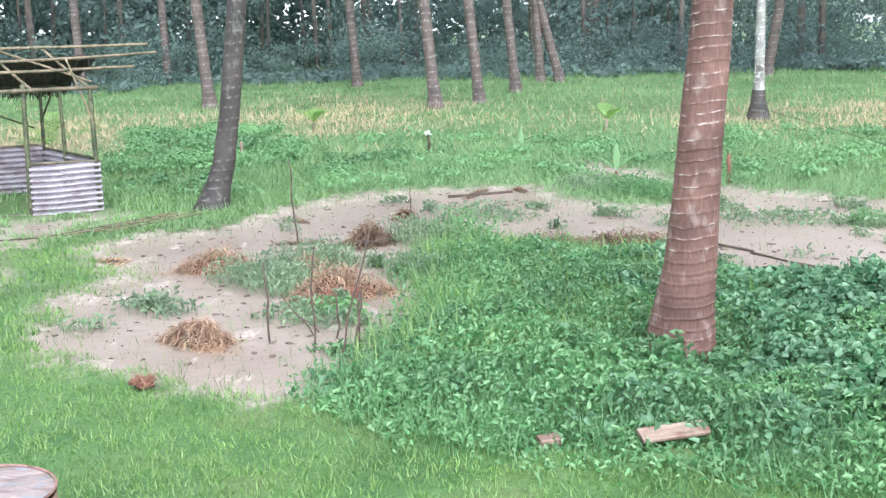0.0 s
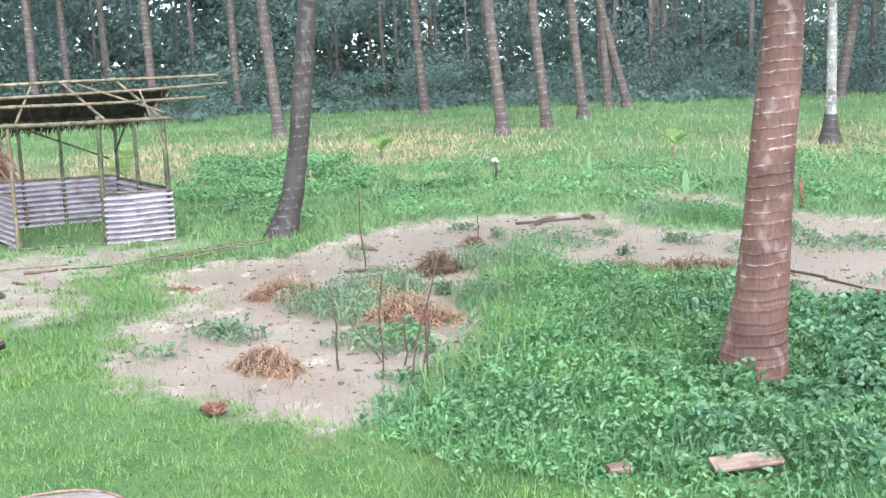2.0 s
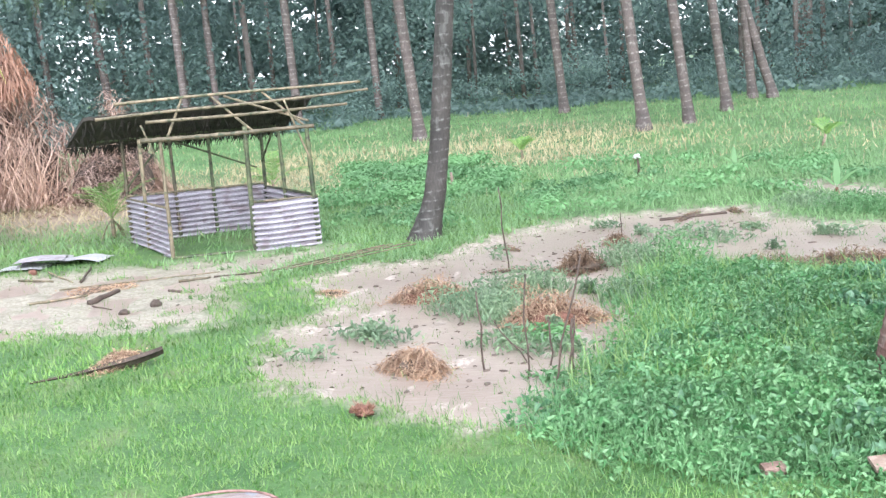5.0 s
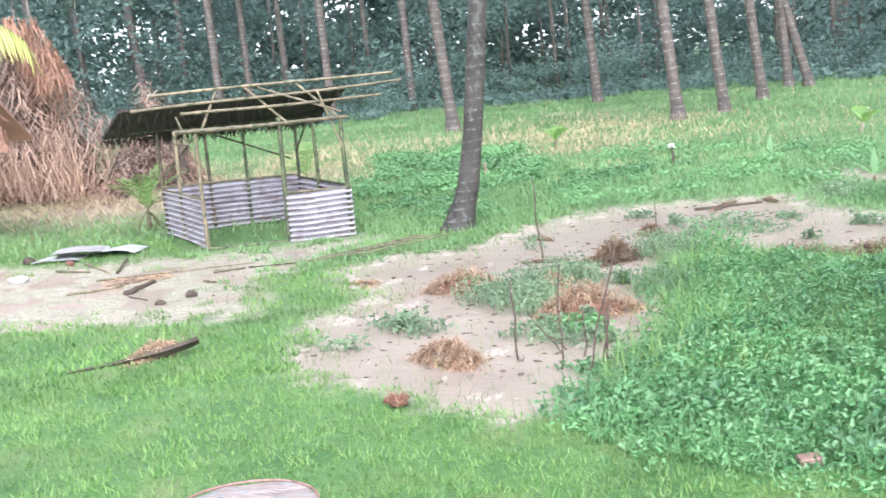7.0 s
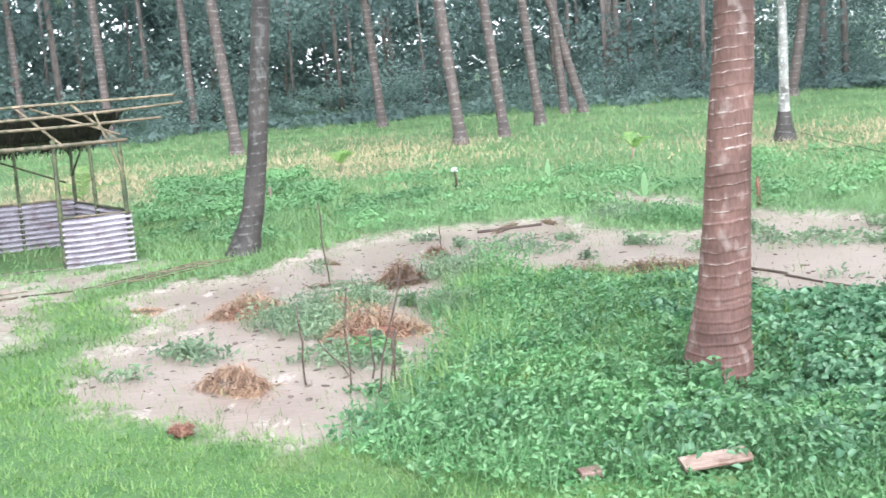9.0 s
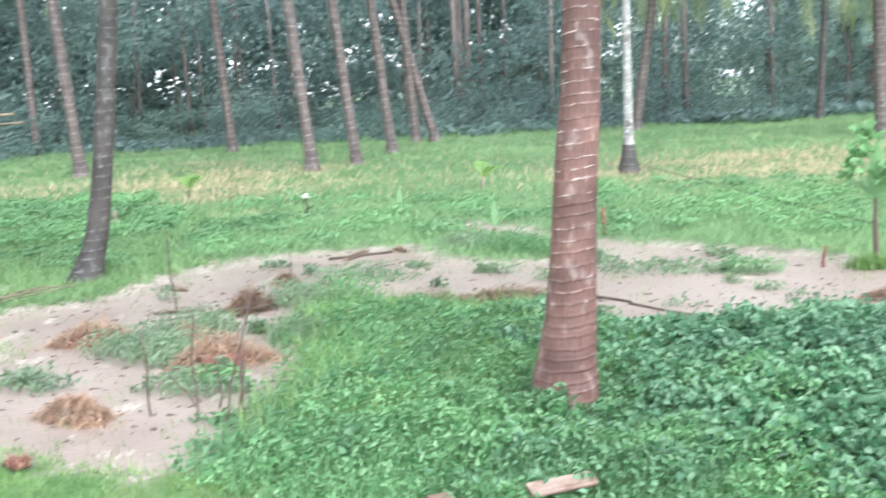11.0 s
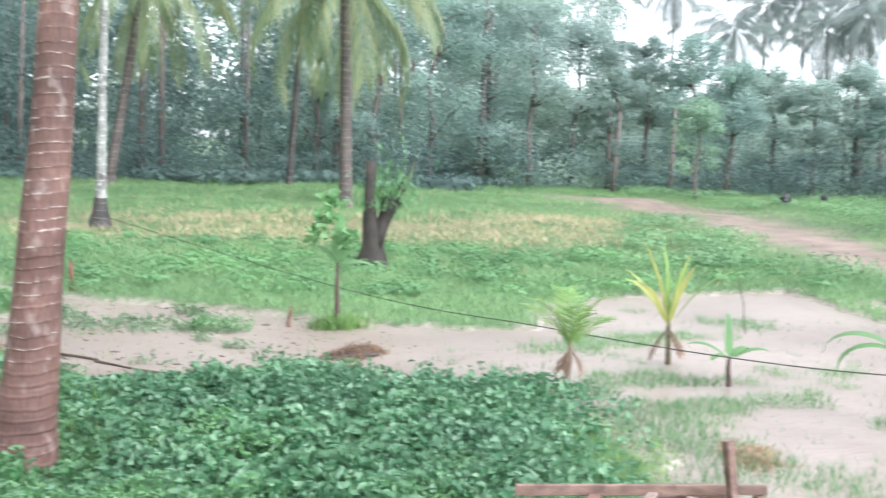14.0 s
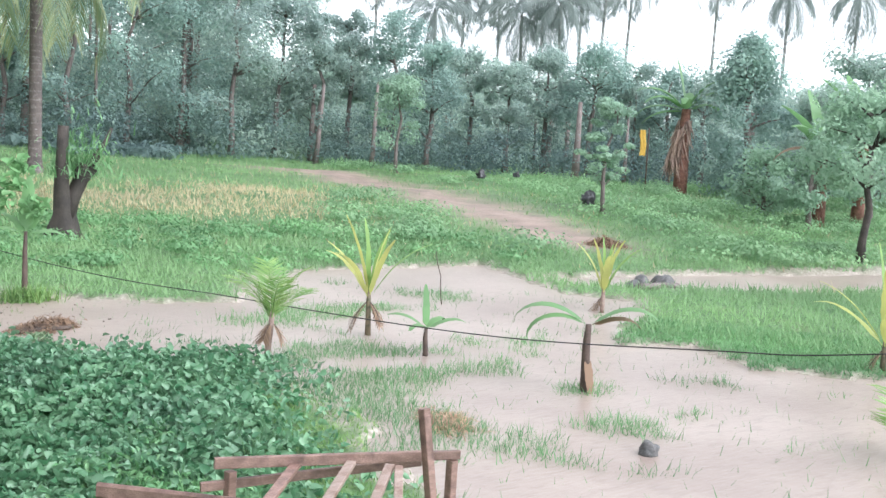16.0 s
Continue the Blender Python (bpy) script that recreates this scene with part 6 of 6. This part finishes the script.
# ---- steel drum under the porch ----


def drum(x, y):
    t = thing("steel_drum", "rusty steel drum with a grimy wet lid", "drum", m=pose(x, y, ground_z(x, y) - 0.02))
    prof = [(0.0, 0.283), (0.02, 0.29), (0.28, 0.29), (0.295, 0.299), (0.31, 0.29), (0.57, 0.29), (0.585, 0.299), (0.60, 0.29), (0.85, 0.29)]
    seg = 48
    verts = [(q * math.cos(6.28318 * k / seg), q * math.sin(6.28318 * k / seg), z) for z, q in prof for k in range(seg)]
    faces = [(i * seg + k, i * seg + (k + 1) % seg, (i + 1) * seg + (k + 1) % seg, (i + 1) * seg + k) for i in range(len(prof) - 1) for k in range(seg)]
    part("body", mesh_of("body", verts, faces, DRUM_STEEL), t)
    rings = 10
    verts, faces = [(0, 0, 0.862)], []
    for i in range(1, rings + 1):
        for k in range(seg):
            a, q = 6.28318 * k / seg, 0.283 * i / rings
            verts.append((q * math.cos(a), q * math.sin(a), 0.862 + 0.012 * noise.noise(Vector((q * math.cos(a) * 9, q * math.sin(a) * 9, 2)))))
    faces += [(0, 1 + k, 1 + (k + 1) % seg) for k in range(seg)]
    faces += [(1 + i * seg + k, 1 + (i + 1) * seg + k, 1 + (i + 1) * seg + (k + 1) % seg, 1 + i * seg + (k + 1) % seg) for i in range(rings - 1) for k in range(seg)]
    lid = part("lid", mesh_of("lid", verts, faces, DRUM_TOP), t, "stained pale lid with wet patches")
    ringv, ringf = [], []
    for k in range(seg):
        a = 6.28318 * k / seg
        for b in range(8):
            w = 6.28318 * b / 8
            q = 0.288 + 0.006 * math.cos(w)
            ringv.append((q * math.cos(a), q * math.sin(a), 0.868 + 0.006 * math.sin(w)))
    ringf = [(k * 8 + b, ((k + 1) % seg) * 8 + b, ((k + 1) % seg) * 8 + (b + 1) % 8, k * 8 + (b + 1) % 8) for k in range(seg) for b in range(8)]
    part("rim", mesh_of("rim", ringv, ringf, DRUM_STEEL), t, "rolled reddish rim")
    for i, (dx, dy, s) in enumerate([(-0.12, 0.05, 0.02), (-0.10, -0.06, 0.022)]):
        solo("mud_scrap", lump("mud_scrap", (s, s * 0.7, s * 0.5), ROT, 95 + i, 2, 0.5), "dark scrap lying on the drum lid", "debris", m=pose(x + dx, y + dy, ground_z(x, y) + 0.85))


drum(-1.745, 4.16)

# ---- unfinished timber table frame ----
table = thing("table_frame", "unfinished rough timber table frame standing on wet grass", "table frame")


def at(az, el, z):
    """The place seen in that direction at height z."""
    d = (2.5 - z) / math.tan(radians(-el))
    return Vector((*polar(az, d), z))


bl, br_ = at(34.9, -16.25, 0.725), at(46.78, -15.35, 0.725)
part("back_rail", bar("back_rail", bl, br_.lerp(bl, 0.12), 0.035, 0.058, TIMBER), table)
part("back_rail", bar("back_rail", br_.lerp(bl, 0.13), br_, 0.03, 0.05, TIMBER), table)
fl, fr = at(29.5, -17.45, 0.74), at(46.0, -18.8, 0.72)
part("front_rail", bar("front_rail", fl, fr, 0.035, 0.075, TIMBER, 0.012), table)
low_a, low_b = at(34.3, -17.35, 0.60), at(44.9, -15.78, 0.66)
part("brace_rail", bar("brace_rail", low_a, low_b, 0.03, 0.05, TIMBER), table)
for i, (az0, az1, e1, w, m_) in enumerate([(39.0, 37.2, -18.4, 0.055, TIMBER), (41.5, 40.2, -18.2, 0.052, TIMBER_PALE), (43.4, 42.6, -18.2, 0.05, TIMBER_PALE), (43.85, 43.95, -18.3, 0.045, TIMBER_PALE)]):
    part("slat", bar("slat", at(az0, -16.0 - 0.05 * i, 0.70 + 0.008 * i), at(az1, e1, 0.69), w, 0.028, m_), table)
post_top = Vector((*polar(44.9, 6.28), 1.015))
post_foot = Vector((*polar(46.3, 6.25), -0.08))
part("post", bar("post", post_foot, post_top, 0.05, 0.05, TIMBER, up=(0, 1, 0)), table)
for a_, m_ in ((at(35.7, -16.6, 0.68), TIMBER), (at(31.0, -17.9, 0.70), TIMBER), (br_.lerp(bl, 0.03) - up * 0.03, TIMBER), (fr - up * 0.03, TIMBER)):
    part("leg", bar("leg", Vector((a_.x, a_.y, ground_z(a_.x, a_.y) - 0.05)), a_, 0.05, 0.05, m_, up=(0, 1, 0)), table)

# ---- cable from the pale palm to the porch ----
curve = bpy.data.curves.new("cable", "CURVE")
curve.dimensions, curve.bevel_depth, curve.bevel_resolution = "3D", 0.006, 1
sp = curve.splines.new("POLY")
knots = [Vector(p) for p in ((7.75, 29.4, 0.52), (8.02, 16.5, 0.26), (8.06, 11.2, 0.43), (8.1, 7.46, 0.63), (8.12, 4.9, 0.93), (8.13, 3.85, 1.09), (8.16, 1.5, 1.6))]
path = []
for i in range(len(knots) - 1):
    p0, p1, p2, p3 = knots[max(i - 1, 0)], knots[i], knots[i + 1], knots[min(i + 2, len(knots) - 1)]
    for k in range(10):
        s = k / 10
        path.append(0.5 * ((2 * p1) + (p2 - p0) * s + (2 * p0 - 5 * p1 + 4 * p2 - p3) * s * s + (3 * p1 - p0 - 3 * p2 + p3) * s**3))
sp.points.add(len(path) - 1)
for p, q in zip(sp.points, path):
    p.co = (*q, 1)
curve.materials.append(CABLE)
tagged(new("cable", curve), "thin black cable slung low from a palm over the water", "cable")
solo("cable_post", tube("cable_post", [(8.16, 1.5, -0.1), (8.16, 1.5, 1.0), (8.16, 1.5, 1.65)], [0.05, 0.045, 0.04], STICK, 9, 0.05), "wooden post that holds the cable", "post")

# ---- the pile of dead fronds ----


def dead_pile():
    t = thing("frond_pile", "tall heap of dead brown palm fronds at the wood's edge", "frond heap", m=pose(-15.6, 25.6, ground_z(-15.6, 25.6)))
    part("core", lump("core", (1.9, 1.0, 1.7), ROT, 401, 4, 0.5), t, "dark tangled inside")
    r = np.random.default_rng(402)
    n = 10000
    a, q = r.uniform(0, 6.283, n), r.uniform(0, 1, n)
    zz = 4.1 * q**1.2
    rad = (1 - 0.62 * (zz / 4.1) ** 1.3) * (1 + 0.16 * np.sin(3 * a + 1) + 0.12 * np.sin(7 * a))
    hx, hy = 2.75 * rad * np.cos(a) - 0.15 * zz, 1.75 * rad * np.sin(a)
    part("dead_fronds", welded("dead_fronds", strips_of(hx * r.uniform(0.8, 1.05, n), hy * r.uniform(0.7, 1.05, n), zz, -0.7, 0.03, 1.3, 4, 0.4, seed=403), PILE), t, "grey-brown hanging dead fronds")
    n = 700
    a, q = r.uniform(3.4, 6.2, n), r.uniform(0, 1, n)
    part("rust_fronds", welded("rust_fronds", strips_of(1.0 + 0.3 * np.cos(a) + 0.75 * q, 0.9 * np.sin(a), 4.2 - 1.5 * q, -0.55, 0.03, 0.7, 4, 0.4, seed=404), PILE_RED), t, "rust-brown hanging fronds")
    n = 700
    part("stalk_brush", welded("stalk_brush", strips_of(2.6 * r.uniform(-1, 1, n), -1.3 * r.uniform(0.6, 1.5, n), r.uniform(0, 0.3, n), 1.5, 0.03, 0.9, 4, 0.3, seed=405), PILE), t, "pale stalks leaning on the heap")
    return t


dead_pile()
r = np.random.default_rng(411)
n = 3200
x, y = -12.9 + r.normal(0, 2.7, n), 25.0 + r.normal(0, 2.0, n)
z = shape(x, y)[0]
solo("dead_leaf_litter", welded("dead_leaf_litter", strips_of(x, y, z + 0.02, 0.4, 0.022, 1.0, 3, 0.3, seed=412, low=1.35, top=1.75), STRAW_GRASS), "pale straw litter of dead fronds on bare ground", "leaf litter", kind="stuff")
heap("brush_heap", -12.2, 26.3, (2.0, 1.0, 1.9), PILE, 2400, 421, "low heap of dead brown branches behind the shed", "brush heap", 0.7, 0.025)
# yellow frond and thatch eave that reach in beside the pile
s, pts = frond_strips((-12.3, 16.6, 4.0), 1.30, 0.2, 2.7, 1.1, 0.55, 30, 431, 0.8)
fr_ = thing("palm_frond", "yellow-green hanging palm frond", "palm frond")
part("blade", welded("blade", s, FROND_YELLOW), fr_)
part("midrib", tube("midrib", pts, [0.02 * (1 - 0.8 * i / len(pts)) for i in range(len(pts))], FROND_YOUNG, 5), fr_)
part("stem", tube("stem", [(-12.4, 16.6, -0.1), (-12.35, 16.65, 2.0), (-12.3, 16.6, 4.0)], [0.14, 0.11, 0.09], BARK_FAR, 10, 0.05), fr_)
hut = thing("thatched_hut", "low hut with a reddish-brown thatch eave", "hut", m=pose(-12.75, 19.7, ground_z(-12.75, 19.7), 0, 0, 20))
part("wall", bar("wall", (-1.5, 0, 0.9), (0.0, 0, 0.9), 1.6, 2.0, ROT, 0.01), hut)
r = np.random.default_rng(441)
n = 2600
q = r.uniform(0, 1, n)
part("thatch", joined("thatch", [([(-2.2, -1.3, 1.75), (0.95, -1.3, 1.7), (0.3, 0, 3.0), (-2.2, 0, 3.0), (-2.2, -1.3, 1.65), (0.95, -1.3, 1.6), (0.3, 0, 2.9), (-2.2, 0, 2.9), (0.95, 1.3, 1.7), (-2.2, 1.3, 1.7)],
                                [(0, 1, 2, 3), (7, 6, 5, 4), (0, 4, 5, 1), (3, 2, 8, 9), (1, 5, 6, 2), (2, 6, 8), (0, 3, 7, 4)])], PILE_RED, False), hut)
xx = r.uniform(-2.2, 1.0, n)
part("thatch_strands", welded("thatch_strands", strips_of(xx - 0.5 * q * (xx > 0.2), -1.3 + 1.3 * q, 1.78 + 1.28 * q, -0.35, 0.02, 1.2, 3, 0.4, seed=442), PILE_RED), hut, "hanging reddish thatch strands")

# ---- small things on the far slope ----
cx, cy = polar(54.42, 46.0)
# a hanging dead banana leaf, modelled as a rippled sheet beside a pole
t = thing("yellow_dead_leaf", "yellow dead banana leaf hanging at the wood's edge", "cloth", m=pose(cx, cy, 0.0, 0, 0, -54))
part("cloth", mesh_of("cloth", [(-0.11 + 0.22 * i / 6 + 0.03 * math.sin(j * 1.3), 0.03 * math.sin(i * 2 + j), 2.05 + 0.24 * j) for j in range(5) for i in range(7)], [(j * 7 + i, j * 7 + i + 1, j * 7 + i + 8, j * 7 + i + 7) for j in range(4) for i in range(6)], YELLOW_LEAF), t)
part("pole", tube("pole", [(0.22, 0.05, 0.6), (0.2, 0.05, 2.0), (0.2, 0.05, 3.1)], [0.03, 0.03, 0.025], STICK, 7), t)
for i, (az, d, s) in enumerate([(46.9, 44, 0.2), (52.1, 35.5, 0.25), (48.6, 47, 0.15)]):
    x, y = polar(az, d)
    solo("dark_sack", lump("dark_sack", (s * 0.75, s * 0.6, s * 0.8), BLACK_CLOTH, 450 + i, rough=1.3), "dark plastic sack among the weeds", "sack", "dark sacks", m=pose(x, y, ground_z(x, y) + 0.25))
for i, (x, y, w) in enumerate([(16.75, 11.95, 0.16), (17.15, 12.05, 0.22), (17.5, 11.85, 0.17), (17.85, 12.1, 0.2), (18.3, 12.3, 0.14)]):
    solo("stone", lump("stone", (w, w * 0.7, w * 0.75), STONE, 470 + i, 2, 0.7), "rough grey stone block at the water's edge", "stone", "stones at the water's edge", m=pose(x, y, -0.02, 0, 0, i * 40))
log("log", (16.6, 11.7), (17.9, 11.8), 0.07, "grey log at the water's edge", "log", BARK_TREE, 64)
heap("debris_heap", 21.4, 16.1, (0.4, 0.3, 0.16), DRY_LEAF, 400, 462, "heap of brown dead leaves on the bank", "debris heap", 0.4, 0.03)
